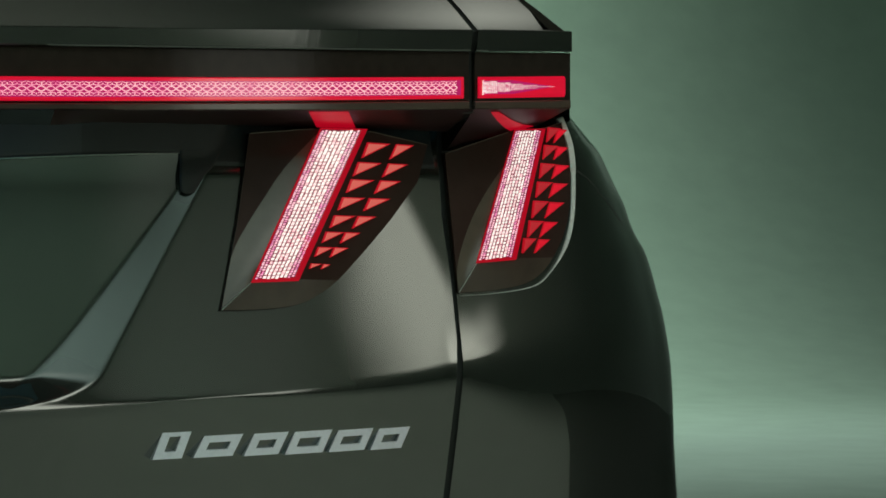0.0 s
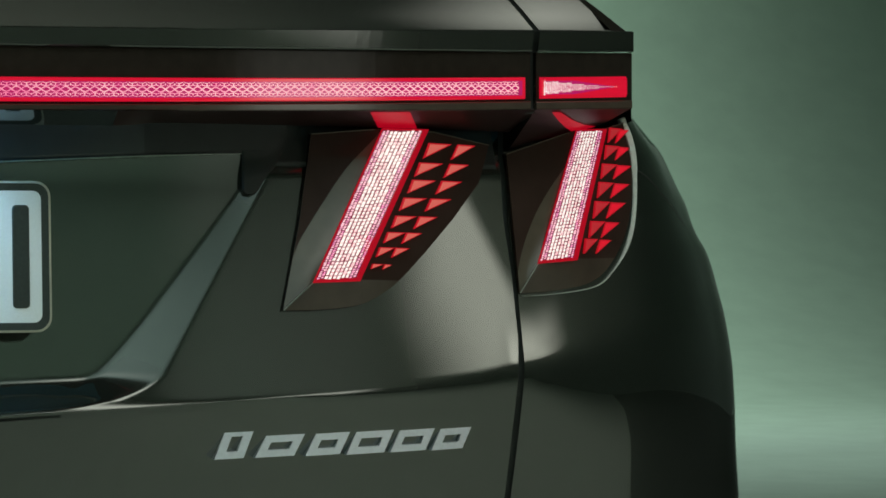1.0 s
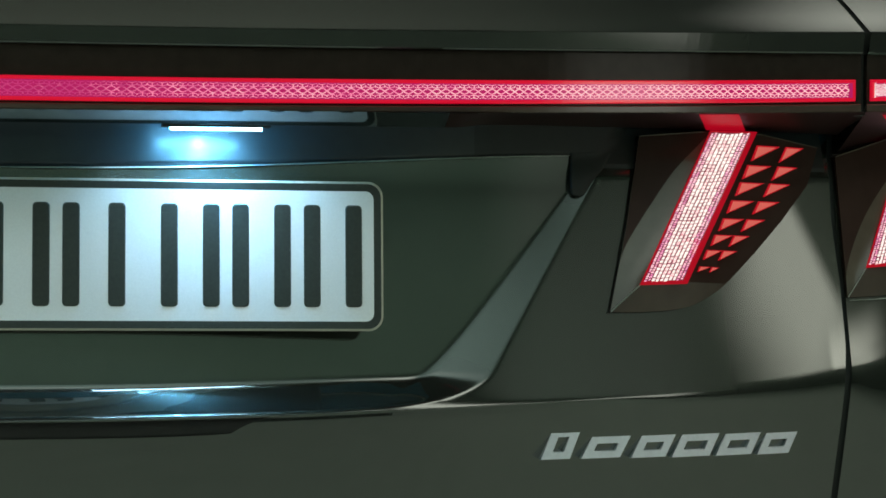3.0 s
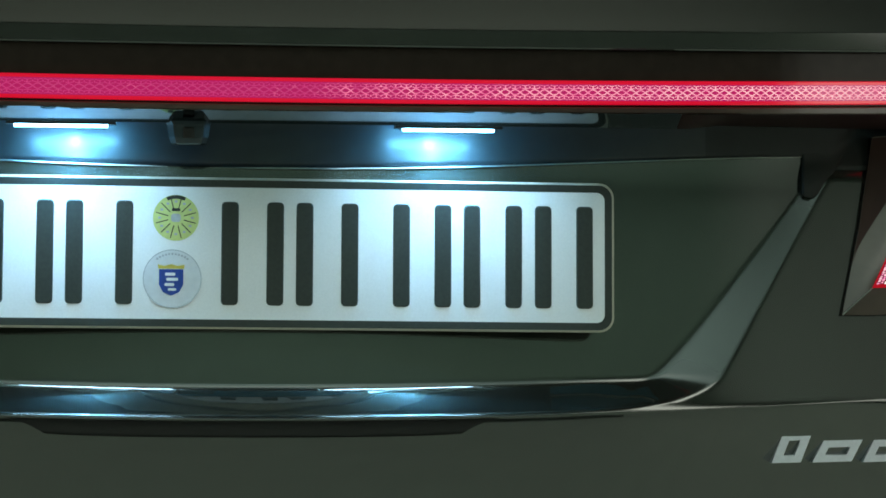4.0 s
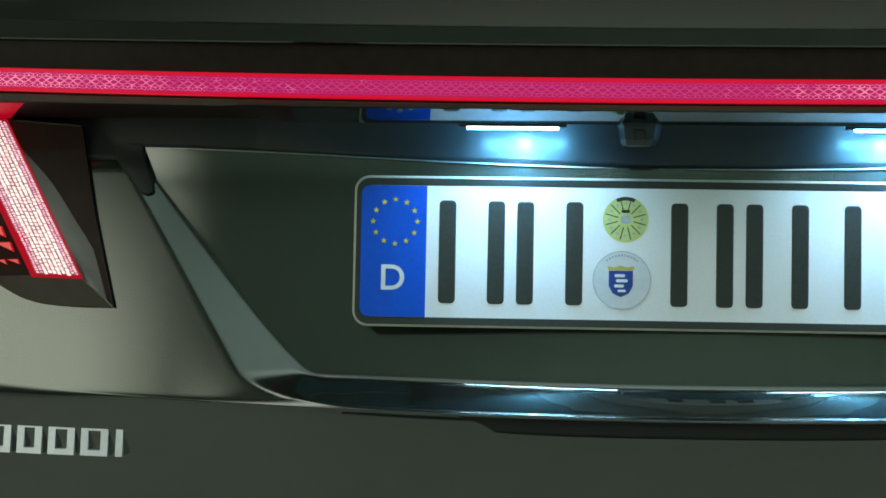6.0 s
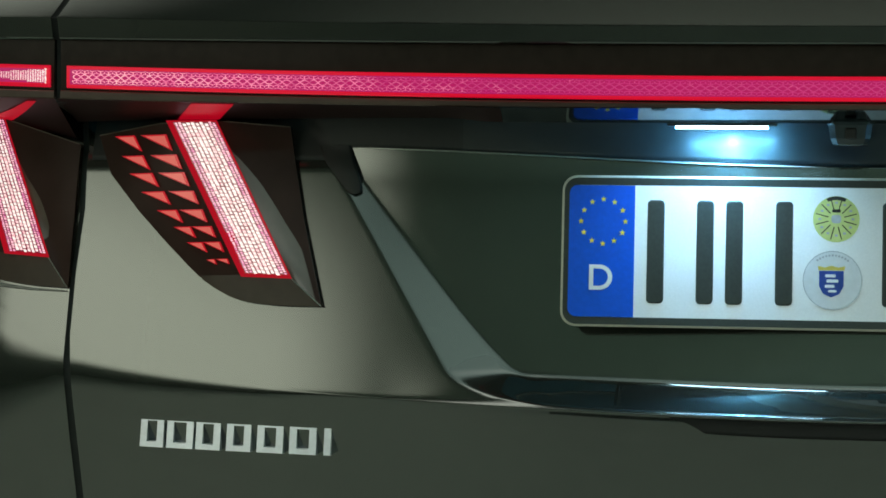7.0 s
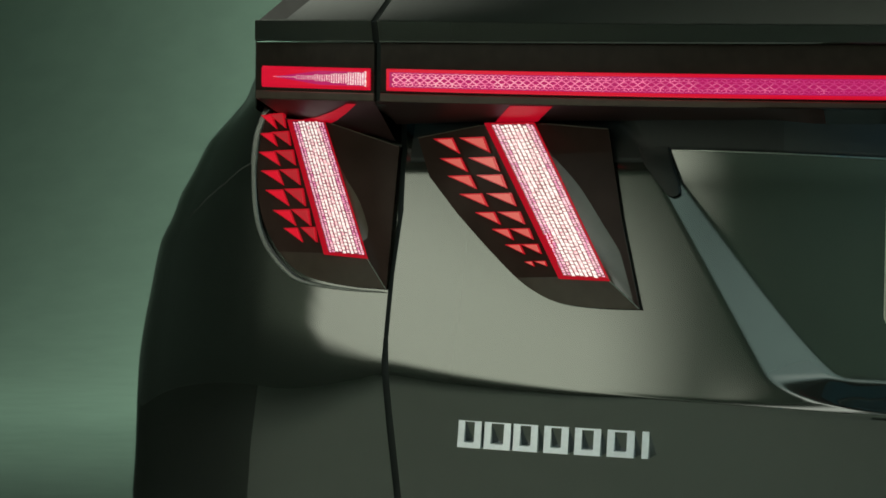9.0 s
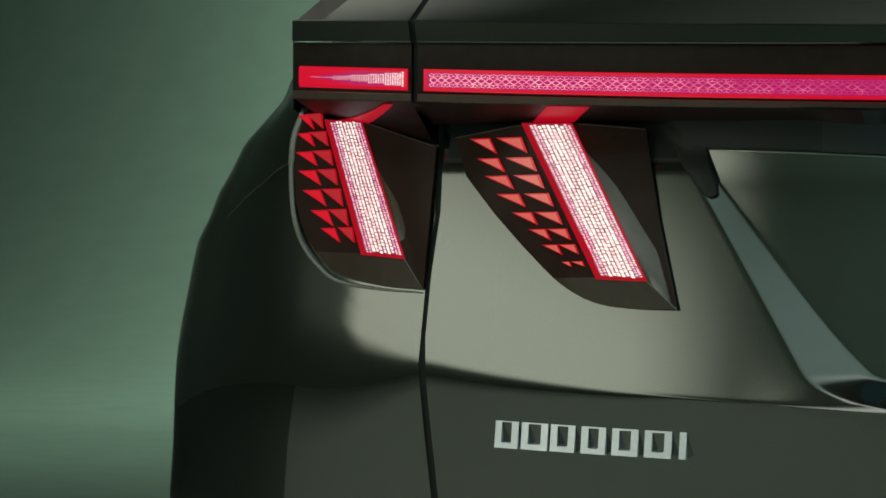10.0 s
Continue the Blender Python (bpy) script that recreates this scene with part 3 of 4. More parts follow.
# chamfered edge along the top of the recess, its highlight put into a pale colour
for x0, x1 in ((-0.425, -0.068), (-0.038, 0.425)):
    secs = []
    for i in range(61):
        x = lerp(x0, x1, i / 60)
        z = recess_top(x)
        y = tail_y(x, z)
        k = min(1.0, 10 * min(i / 60, 1 - i / 60) + 0.15)
        secs.append([(x, y + 0.001, z - 0.0008 * k), (x, y - 0.0030 * k, z - 0.0006 * k), (x, y - 0.0028 * k, z + 0.0004 * k), (x, y + 0.001, z + 0.0006 * k)])
    part("recess_edge", sweep(secs), EDGE_HIGHLIGHT, tailgate)


# ---------------------------------------------------------------- lamps
def widen(x, sx):
    """The left corner stands out a little further than the right one."""
    return x + (0.0050 * sstep(0.735, 0.80, x) if sx < 0 else 0.0)


def lamp_unit(sx, parent, skin, outline, strip, rows, name, proud, black):
    """A faceted lamp: four facets meeting round the lit strip, with small triangles on the outer facet."""
    def P(x, z, d):
        return Vector((sx * widen(x, sx), skin(x, z) - d, z))
    tl, tr, br, bl = strip
    S = [P(*tl, proud), P(*tr, proud * 0.9), P(*br, proud * 0.75), P(*bl, proud * 0.9)]
    O = [P(x, z, 0.003) for x, z in outline["all"]]
    lamp = new(name)
    lamp.parent = parent
    lamp["label"] = "lit red tail lamp with faceted smoked housing"
    def patch(nm, inner, outer, mat=SMOKED):
        """A facet between the strip's edge and the rim."""
        n = 14
        def along(poly, t):
            u = t * (len(poly) - 1)
            k = min(int(u), len(poly) - 2)
            return poly[k].lerp(poly[k + 1], u - k)
        rws = [[along(inner, j / n).lerp(along(outer, j / n), k / 6) for k in range(7)] for j in range(n + 1)]
        part(nm, sheet(rws), mat, lamp, smooth=True)
    a, b, c = outline["split"]
    b_split = b
    patch("inner_facet", [S[0], S[3]], [O[0]] + O[:a - 1:-1], SMOKED_LIT)
    # dark reflection on the upper inner facet as a black sheet, curved lower edge
    rim = [O[0]] + O[:a - 1:-1]
    def on_rim(v):
        u = v * (len(rim) - 1)
        k = min(int(u), len(rim) - 2)
        return rim[k].lerp(rim[k + 1], u - k)
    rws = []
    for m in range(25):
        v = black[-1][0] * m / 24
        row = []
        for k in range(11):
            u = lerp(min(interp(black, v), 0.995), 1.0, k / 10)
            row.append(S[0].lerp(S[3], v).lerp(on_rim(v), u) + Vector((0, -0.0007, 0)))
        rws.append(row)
    part("facet_reflection", sheet(rws), SMOKED, lamp, "dark reflection on the inner facet, put in as a black sheet", smooth=True)
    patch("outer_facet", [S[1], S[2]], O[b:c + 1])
    patch("lower_facet", [S[3], S[2]], O[a:c - 1:-1], SMOKED_LOW_LIT)
    # cap over the strip's upper end
    bm = bmesh.new()
    bm.faces.new([bm.verts.new(p) for p in [O[0], S[0], S[1]] + [O[b]]])
    part("upper_facet", bm, SMOKED, lamp)
    # side walls back into the body
    bm = bmesh.new()
    a = [bm.verts.new(p) for p in O]
    b = [bm.verts.new(p + Vector((0, 0.02, 0))) for p in O]
    for i in range(len(a)):
        k = (i + 1) % len(a)
        bm.faces.new((a[i], a[k], b[k], b[i]))
    part("housing", bm, SMOKED, lamp)
    # lit strip: red border and sparkling core
    off = Vector((0, -0.0015, 0))
    def Q(u, v):
        return S[0].lerp(S[1], u).lerp(S[3].lerp(S[2], u), v)
    bm = sheet([[Q(u, v) + off for u in (-0.05, 1.15)] for v in (-0.004, 1.014)])
    border = part("guide_and_reflection", bm, RED_GUIDE_REFLECTION, lamp)
    part("optic_backing", sheet([[Q(u, v) + off * 1.05 for u in (0.0, 1.0)] for v in (0.008, 0.990)]), CRIMSON, border)
    # wide cells in straight columns along the middle, two rows of small dots along each side
    core, edge = bmesh.new(), bmesh.new()
    length = (S[3] - S[0]).length
    columns = [(0.05, 0.032, 0.0021), (0.135, 0.034, 0.0023)] + [(0.235 + 0.105 * i, 0.042, 0.0034) for i in range(6)] + [(0.855, 0.034, 0.0025), (0.945, 0.032, 0.0021)]
    for i, (u_mid, half, pitch) in enumerate(columns):
        outer = i in (0, 1, 8, 9)
        bm = edge if outer else core
        nrow = int(length / pitch)
        phase = random.uniform(-0.35, 0.35)
        for j in range(nrow):
            a, b = half * random.uniform(0.80, 1.06), (0.40 if outer else 0.46) / nrow * random.uniform(0.78, 1.08)
            uc = u_mid + random.uniform(-0.005, 0.005)
            vc = lerp(0.010, 0.988, (j + 0.5 + phase) / nrow) + random.uniform(-0.0016, 0.0016)
            ring = [Q(uc + a * p, vc + b * q) + off * 1.1 for p, q in ((-0.8, -1), (0.8, -1), (1, -0.7), (1, 0.7), (0.8, 1), (-0.8, 1), (-1, 0.7), (-1, -0.7))]
            mid = sum(ring, Vector()) / 8
            lo = [bm.verts.new(p) for p in ring]
            hi = [bm.verts.new(p.lerp(mid, 0.2) + off * 0.3) for p in ring]
            bm.faces.new(hi)
            for k in range(8):
                q = (k + 1) % 8
                bm.faces.new((lo[k], lo[q], hi[q], hi[k]))
    part("optic", core, OPTIC_LAMP, border, "sparkling pinkish white facets of a light guide")["kind"] = "stuff"
    part("optic", edge, OPTIC_EDGE, border, "purplish pink facets along a light guide")["kind"] = "stuff"
    # triangles
    for x, z, w, h, lean, mat in rows:
        tri = [(x, z), (x + w, z - 0.0006), (x - lean, z - h)]
        f0 = outline["tri_depth"]
        bm = bmesh.new()
        front = [bm.verts.new(P(px, pz, f0(px, pz) + 0.0016)) for px, pz in tri]
        back = [bm.verts.new(P(px, pz, f0(px, pz) - 0.004)) for px, pz in tri]
        bm.faces.new(front)
        for i in range(3):
            k = (i + 1) % 3
            bm.faces.new((front[i], back[i], back[k], front[k]))
        lens = part("triangle_lens", bm, TRI_RIM, lamp)
        gx, gz = sum(q[0] for q in tri) / 3, sum(q[1] for q in tri) / 3
        inner = [(lerp(gx, a, 0.76), lerp(gz, b, 0.76)) for a, b in tri]
        bm = bmesh.new()
        low = [bm.verts.new(P(a, b, f0(a, b) + 0.0016)) for a, b in inner]
        top = [bm.verts.new(P(lerp(gx, a, 0.94), lerp(gz, b, 0.94), f0(a, b) + 0.0022)) for a, b in inner]
        bm.faces.new(top)
        for i in range(3):
            k = (i + 1) % 3
            bm.faces.new((top[i], top[k], low[k], low[i]))
        part("lens_face", bm, mat, lens)
    edge_line = [O[0], S[0].lerp(O[0], 0.15), S[1].lerp(O[b_split], 0.15), O[b_split]]
    secs = [[q + Vector((0, dy - 0.001, dz)) for dy, dz in ((-0.0003, -0.0004), (-0.0003, 0.0004), (0.0006, 0.0004), (0.0006, -0.0004))] for q in edge_line]
    part("upper_edge", sweep(secs), SMOKED_LIT, lamp)
    # highlight from the strip's foot to the housing's inner corner, as a pale ridge
    p, q = S[3], O[outline["split"][0]]
    secs = [[p.lerp(q, k) + Vector((0, dy - 0.0008, dz)) for dy, dz in ((-0.0004, -0.0005), (-0.0004, 0.0005), (0.0006, 0.0005), (0.0006, -0.0005))] for k in (0.05, 0.5, 0.98)]
    part("ridge", sweep(secs), EDGE_HIGHLIGHT, lamp)
    return lamp


IN_OUT = [(0.480, 0.993), (0.541, 0.999), (0.585, 0.999), (0.648, 0.987), (0.6355, 0.956), (0.6075, 0.926), (0.5805, 0.9008), (0.552, 0.8765), (0.532, 0.8645), (0.5125, 0.8578), (0.481, 0.8552), (0.4475, 0.8553), (0.4655, 0.923)]
IN_STRIP = [(0.541, 0.998), (0.5785, 0.998), (0.5085, 0.8785), (0.4725, 0.878)]
curve = [tuple(p) for p in spline(IN_OUT[6:12], 21)]
IN_OUT = IN_OUT[:6] + curve + IN_OUT[12:]
IN_SPLIT = (26, 3, 10)


def in_depth(x, z):
    # plane of the outer facet, from the strip's edge down to the rim
    xs = 0.578 + (z - 0.997) * 0.558
    xr = interp([(0.8645, 0.532), (0.8765, 0.552), (0.9008, 0.5805), (0.926, 0.6075), (0.956, 0.6355), (0.987, 0.648)], z)
    t = min(1, max(0, (x - xs) / max(0.02, xr - xs)))
    return lerp(lerp(0.0135, 0.0162, (z - 0.877) / 0.12), 0.003, t)


in_rows = []
for i in range(8):
    t = i / 7
    z = [0.9875, 0.9715, 0.9575, 0.9430, 0.9285, 0.9155, 0.9035, 0.8905][i]
    h = [0.0130, 0.0117, 0.0112, 0.0107, 0.0102, 0.0090, 0.0080, 0.0042][i]
    x1 = [0.5840, 0.5740, 0.5665, 0.5575, 0.5490, 0.5405, 0.5325, 0.5255][i]
    w1 = [0.0240, 0.0245, 0.0240, 0.0230, 0.0210, 0.0180, 0.0155, 0.0105][i]
    x2 = [0.6140, 0.6050, 0.5960, 0.5845, 0.5725, 0.5595, 0.5485, 0.5375][i]
    w2 = [0.0190, 0.0205, 0.0215, 0.0215, 0.0185, 0.0155, 0.0140, 0.0070][i]
    in_rows += [(x1, z, w1, h, h * 0.48, TRI_PINK), (x2, z - 0.0006, w2, h, h * 0.60, TRI_PINK)]

OUT_OUT = [(0.6655, 0.980), (0.738, 1.003), (0.768, 1.005), (0.797, 1.010), (0.803, 0.968), (0.795, 0.924), (0.775, 0.892), (0.750, 0.873), (0.712, 0.866), (0.6695, 0.864)]
OUT_STRIP = [(0.738, 1.002), (0.768, 1.003), (0.7245, 0.892), (0.6875, 0.890)]
curve = [tuple(p) for p in spline(OUT_OUT[3:10], 25)]
OUT_OUT = OUT_OUT[:3] + curve
OUT_SPLIT = (27, 3, 15)


def out_depth(x, z):
    xs = 0.768 + (z - 1.003) * 0.33
    t = min(1, max(0, (x - xs) / 0.034))
    return lerp(0.0128, 0.0050, t)


out_rows = []
for i in range(7):
    z = [1.0050, 0.9895, 0.9735, 0.9575, 0.9410, 0.9240, 0.9090][i]
    h = [0.0115, 0.0110, 0.0115, 0.0120, 0.0130, 0.0125, 0.0110][i]
    x1 = [0.7775, 0.7715, 0.7660, 0.7605, 0.7545, 0.7480, 0.7405][i]
    x2 = [0.7895, 0.7875, 0.7840, 0.7795, 0.7735, 0.7655, 0.7575][i]
    w = [0.0130, 0.0150, 0.0160, 0.0160, 0.0160, 0.0150, 0.0120][i]
    out_rows += [(x1 - 0.0008, z, w + 0.0028, h * 1.16, h * 0.26, TRI_DULL), (x2, z - 0.001, min(w + 0.002, 0.8015 - x2), h * 1.10, h * 0.55, TRI_RED)]


def quarter_skin(x, z):
    return outer_y(x, z) - upper_bend(z)


# edge of the drawn dark reflection: share of the way down the strip, share of the way from strip to rim
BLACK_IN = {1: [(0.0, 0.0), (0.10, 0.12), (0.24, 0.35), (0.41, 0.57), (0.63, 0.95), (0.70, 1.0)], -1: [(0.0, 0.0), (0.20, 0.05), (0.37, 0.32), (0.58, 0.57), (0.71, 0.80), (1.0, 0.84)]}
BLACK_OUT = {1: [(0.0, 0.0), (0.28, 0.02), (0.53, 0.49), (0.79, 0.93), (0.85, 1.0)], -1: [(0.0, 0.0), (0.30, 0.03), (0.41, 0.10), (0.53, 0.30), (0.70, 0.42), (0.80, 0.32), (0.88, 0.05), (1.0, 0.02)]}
for sx in (1, -1):
    lamp_unit(sx, tailgate, quarter_skin, dict(all=IN_OUT, split=IN_SPLIT, tri_depth=in_depth), IN_STRIP, in_rows, "tailgate_lamp", 0.018, BLACK_IN[sx])

# ---------------------------------------------------------------- quarter panels
SIL = [(0.45, 0.930), (0.667, 0.951), (0.76, 0.945), (0.83, 0.934), (0.877, 0.926), (0.939, 0.910), (0.986, 0.886), (1.005, 0.868), (1.025, 0.850), (1.045, 0.842)]


def plan_curve(z, n, side=-1):
    """The corner of the car at one height: from the tailgate's gap round to the side."""
    g = gap_x(z) + 0.0025
    w = interp(SIL, z) - (interp([(0.70, 0.003), (0.80, 0.004), (0.88, 0.011), (0.95, 0.016), (1.04, 0.015)], z) if side > 0 else interp([(0.70, -0.005), (0.90, -0.005), (0.96, 0.0)], z))
    pts = [(x, outer_y(x, z)) for x in [lerp(g, 0.80, k / 5) for k in range(6)]]
    y0, run = pts[-1][1], w - 0.80
    slope = (y0 - outer_y(0.79, z)) / 0.01
    bend = (0.315 - y0 - slope * run) / (run * run)
    pts += [(0.80 + run * k, y0 + slope * run * k + bend * (run * k) ** 2) for k in (0.2, 0.4, 0.6, 0.8, 1.0)]
    pts += [(w + 0.010, 0.350), (w + 0.022, 0.40), (w + 0.038, 0.55), (w + 0.042, 0.75), (w + 0.035, 1.0), (w + 0.03, 1.25)]
    return spline(pts, n)


for sx in (1, -1):
    quarter = new("quarter_panel")
    quarter.parent = car
    END = 0.774 if sx > 0 else 0.788
    rows = []
    zs = [0.50 + 0.0068 * i for i in range(43)] + [0.7925 + 0.0014 * i for i in range(38)] + [0.846 + 0.0068 * i for i in range(30)]
    for z0 in zs:
        row = []
        for p in plan_curve(z0, 110, sx):
            a = min(p.x, 0.80)
            z = z0 + (crease_z(a) - crease_z(0.667)) * sstep(0.70, 0.79, z0) * (1 - sstep(0.83, 0.93, z0))
            row.append((sx * p.x, p.y + outer_y(a, z) - outer_y(a, z0), z))
        rows.append(row)
    part("corner_skin", sheet(rows), PAINT, quarter, smooth=True)
    # dark seal in the shut line
    secs = []
    line = [(gap_x(z), outer_y(gap_x(z), z) + 0.006, z) for z in [0.50 + 0.0125 * i for i in range(41)]]
    line += [(upper_gap(1.048), bar_y(0.675) + 0.006, 1.012), (upper_gap(1.048), bar_y(0.675) + 0.006, 1.0635)]
    line += [(upper_gap(z), bar_y(upper_gap(z)) + dy + 0.006, z + 0.0305 * upper_gap(z) ** 2) for z, dy in FACE[3:5] + SLOPE]
    for x, y, z in line:
        secs.append([(sx * (x - 0.006), y, z), (sx * (x + 0.006), y, z), (sx * (x + 0.006), y + 0.012, z), (sx * (x - 0.006), y + 0.012, z)])
    part("shut_line_seal", sweep(secs), SEAL, quarter)
    # bar end
    def sgn(a, b):
        return (a, b) if sx > 0 else (-b, -a)
    x0, x1 = sgn(GAP_BAR + 0.003, END)
    strip_part("bar_housing", x0, x1, lambda x: 1.0064 + 0.0325 * x * x, lambda x: 1.0480 + 0.030 * x * x, bar_y, GLOSS_BLACK, quarter, n=16, depth=0.03)
    strip_part("bar_lip", x0, x1, LIP_LOW, lambda x: 1.0066 + 0.0325 * x * x, lambda x: bar_y(x) - 0.001, SMOKED_LOW_LIT, quarter, n=16, depth=0.03)
    x0, x1 = sgn(GAP_BAR + 0.006, END - 0.007)
    lb = strip_part("light_bar", x0, x1, lambda x: bar_z(x) - 0.0087, lambda x: bar_z(x) + 0.0087, lambda x: bar_y(x) - 0.003, RED_EDGE, quarter, n=16, depth=0.003, label="glowing red end of the light bar", r=0.0025)
    x0, x1 = sgn(GAP_BAR + 0.010, END - 0.022)
    band_part("core", x0, x1, lambda x: 0.0056 * min(1.0, max(0.10, (END - 0.020 - abs(x)) / 0.045)), lambda x: bar_y(x) - 0.0034, MAGENTA, lb, n=20)
    # sparkling facets that thin out towards the outer end
    bm = bmesh.new()
    for i in range(40):
        k = i / 39
        cx = lerp(GAP_BAR + 0.010, END - 0.020, k)
        reach = 0.0056 * (1 - k) ** 1.15
        for j in range(-5, 6):
            if j and abs(j) * 0.0011 > reach:
                continue
            size = lerp(1.0, 0.45, k) * random.uniform(0.75, 1.1)
            z0 = bar_z(cx) + j * 0.0011 + random.uniform(-0.0001, 0.0001)
            a, b = 0.00085 * size, 0.00044 * size
            d = 0.00025 * (i % 2 * 2 - 1)
            bm.faces.new([bm.verts.new((sx * (cx + u), bar_y(cx + u) - 0.0039, z0 + v)) for u, v in ((-a, -b + d), (a, -b - d), (a, b - d), (-a, b + d))])
    part("lattice", bm, OPTIC_LAMP, lb, "sparkling pinkish white facets of a light guide")["kind"] = "stuff"
    # underside above the corner lamp
    x0, x1 = sgn(GAP_BAR + 0.003, END)
    xs = [lerp(x0, x1, i / 12) for i in range(13)]
    rows = [[(x, lerp(bar_y(x) + 0.001, outer_y(x, 1.0) - 0.012, t), lerp(LIP_LOW(x) + 0.0003, lerp(0.985, 1.010, (abs(x) - 0.671) / (END - 0.665)), t)) for x in xs] for t in (0, 0.33, 0.66, 1)]
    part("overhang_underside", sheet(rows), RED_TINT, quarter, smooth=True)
    # mirror image of the corner strip, drawn as a red glowing sheet
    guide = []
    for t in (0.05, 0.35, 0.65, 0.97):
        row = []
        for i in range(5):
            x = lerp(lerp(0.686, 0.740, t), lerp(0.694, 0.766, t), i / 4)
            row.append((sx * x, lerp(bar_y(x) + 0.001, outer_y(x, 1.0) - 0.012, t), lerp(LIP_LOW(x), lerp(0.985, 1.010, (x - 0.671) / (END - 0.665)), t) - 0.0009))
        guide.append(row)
    part("guide_and_reflection", sheet(guide), RED_GUIDE_REFLECTION, quarter, "red tail lamp reflection, put in as a glowing sheet")
    # outer lamp
    lamp_unit(sx, quarter, quarter_skin, dict(all=OUT_OUT, split=OUT_SPLIT, tri_depth=out_depth), OUT_STRIP, [(x, z + (0.0045 if sx < 0 else 0.0), *rest) for x, z, *rest in out_rows], "corner_lamp", 0.014, BLACK_OUT[sx])
    # rim round the lamp's outer side: highlight coloured in on the right, shade on the left
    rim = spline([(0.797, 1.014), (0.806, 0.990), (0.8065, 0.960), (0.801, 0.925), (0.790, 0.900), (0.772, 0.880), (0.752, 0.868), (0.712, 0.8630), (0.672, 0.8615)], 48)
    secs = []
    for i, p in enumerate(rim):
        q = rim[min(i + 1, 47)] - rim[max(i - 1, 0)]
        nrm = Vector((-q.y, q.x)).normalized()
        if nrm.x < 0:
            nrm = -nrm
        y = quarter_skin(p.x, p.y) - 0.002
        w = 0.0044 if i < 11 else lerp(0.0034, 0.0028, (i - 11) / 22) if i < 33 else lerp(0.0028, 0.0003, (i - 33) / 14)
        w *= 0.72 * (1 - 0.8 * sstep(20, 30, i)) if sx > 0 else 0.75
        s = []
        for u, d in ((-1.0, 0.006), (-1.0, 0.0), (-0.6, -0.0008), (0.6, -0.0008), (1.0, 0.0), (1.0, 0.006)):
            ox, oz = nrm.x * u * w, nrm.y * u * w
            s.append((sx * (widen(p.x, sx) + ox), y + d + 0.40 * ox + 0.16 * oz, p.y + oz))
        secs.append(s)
    part("lamp_rim", sweep(secs), RIM_LIT if sx > 0 else RIM_SHADED, quarter, "thin lamp rim, its highlight put into a pale colour" if sx > 0 else "thin lamp rim, its shade put into a grey colour")
    # joint between the quarter panel and the corner below
    secs = []
    for k in range(15):
        z = lerp(0.968, 0.918, (k / 14) ** 1.4)
        pts = plan_curve(z, 160, sx)
        j0 = min(range(160), key=lambda q: abs(pts[q].x - 0.814))
        j = min(158, j0 + int(k * 2.4))
        p, d = pts[j], (pts[j + 1] - pts[j - 1]).normalized()
        nx, ny = d.y, -d.x
        secs.append([(sx * (p.x + nx * o), p.y + ny * o, z + h) for o, h in ((0.0003, -0.0006), (0.0003, 0.0006), (-0.002, 0.0006), (-0.002, -0.0006))])
    part("panel_joint", sweep(secs), SEAL, quarter)
    # upper corner: upright face, bright slope and dark pillar trim
    edge = lambda z: interp([(1.048, END), (1.0648, END), (1.0656, END - 0.002), (1.0665, END - 0.031), (1.085, 0.745), (1.12, 0.728), (1.20, 0.70)], z)
    for nm, profile in (("corner_upper_face", FACE), ("corner_upper_slope", SLOPE)):
        upper_panel(nm, profile, lambda z: sx * (upper_gap(z) + 0.003), lambda z: sx * edge(z), quarter, n=16)
    pil = []
    for z, y, xa, xb in ((1.0840, 0.140, 0.752, 0.785), (1.105, 0.175, 0.745, 0.7735), (1.14, 0.235, 0.728, 0.752), (1.19, 0.30, 0.71, 0.732), (1.22, 0.32, 0.70, 0.722)):
        pil.append([(sx * xa, y, z), (sx * (xb + END - 0.788), y + 0.012, z), (sx * (xb + END - 0.758), y + 0.14, z), (sx * (xb + END - 0.758), 1.25, z)])
    part("pillar_trim", sheet(pil), GLOSS_BLACK, quarter, "gloss black pillar trim")
    # side of the upright face and shoulder above the flank
    rows = []
    for z, w in ((1.012, 0.0), (1.03, 0.0), (1.06, 0.0), (1.0840, 0.0)):
        pts = [(END, bar_y(END) + 0.002), (END + 0.005, bar_y(END) + 0.014), (0.820, 0.27), (0.842, 0.40), (0.86, 0.60), (0.865, 1.25)]
        rows.append([(sx * p.x, p.y, z) for p in spline(pts, 24)])
    part("shoulder", sheet(rows), PAINT, quarter, smooth=True)

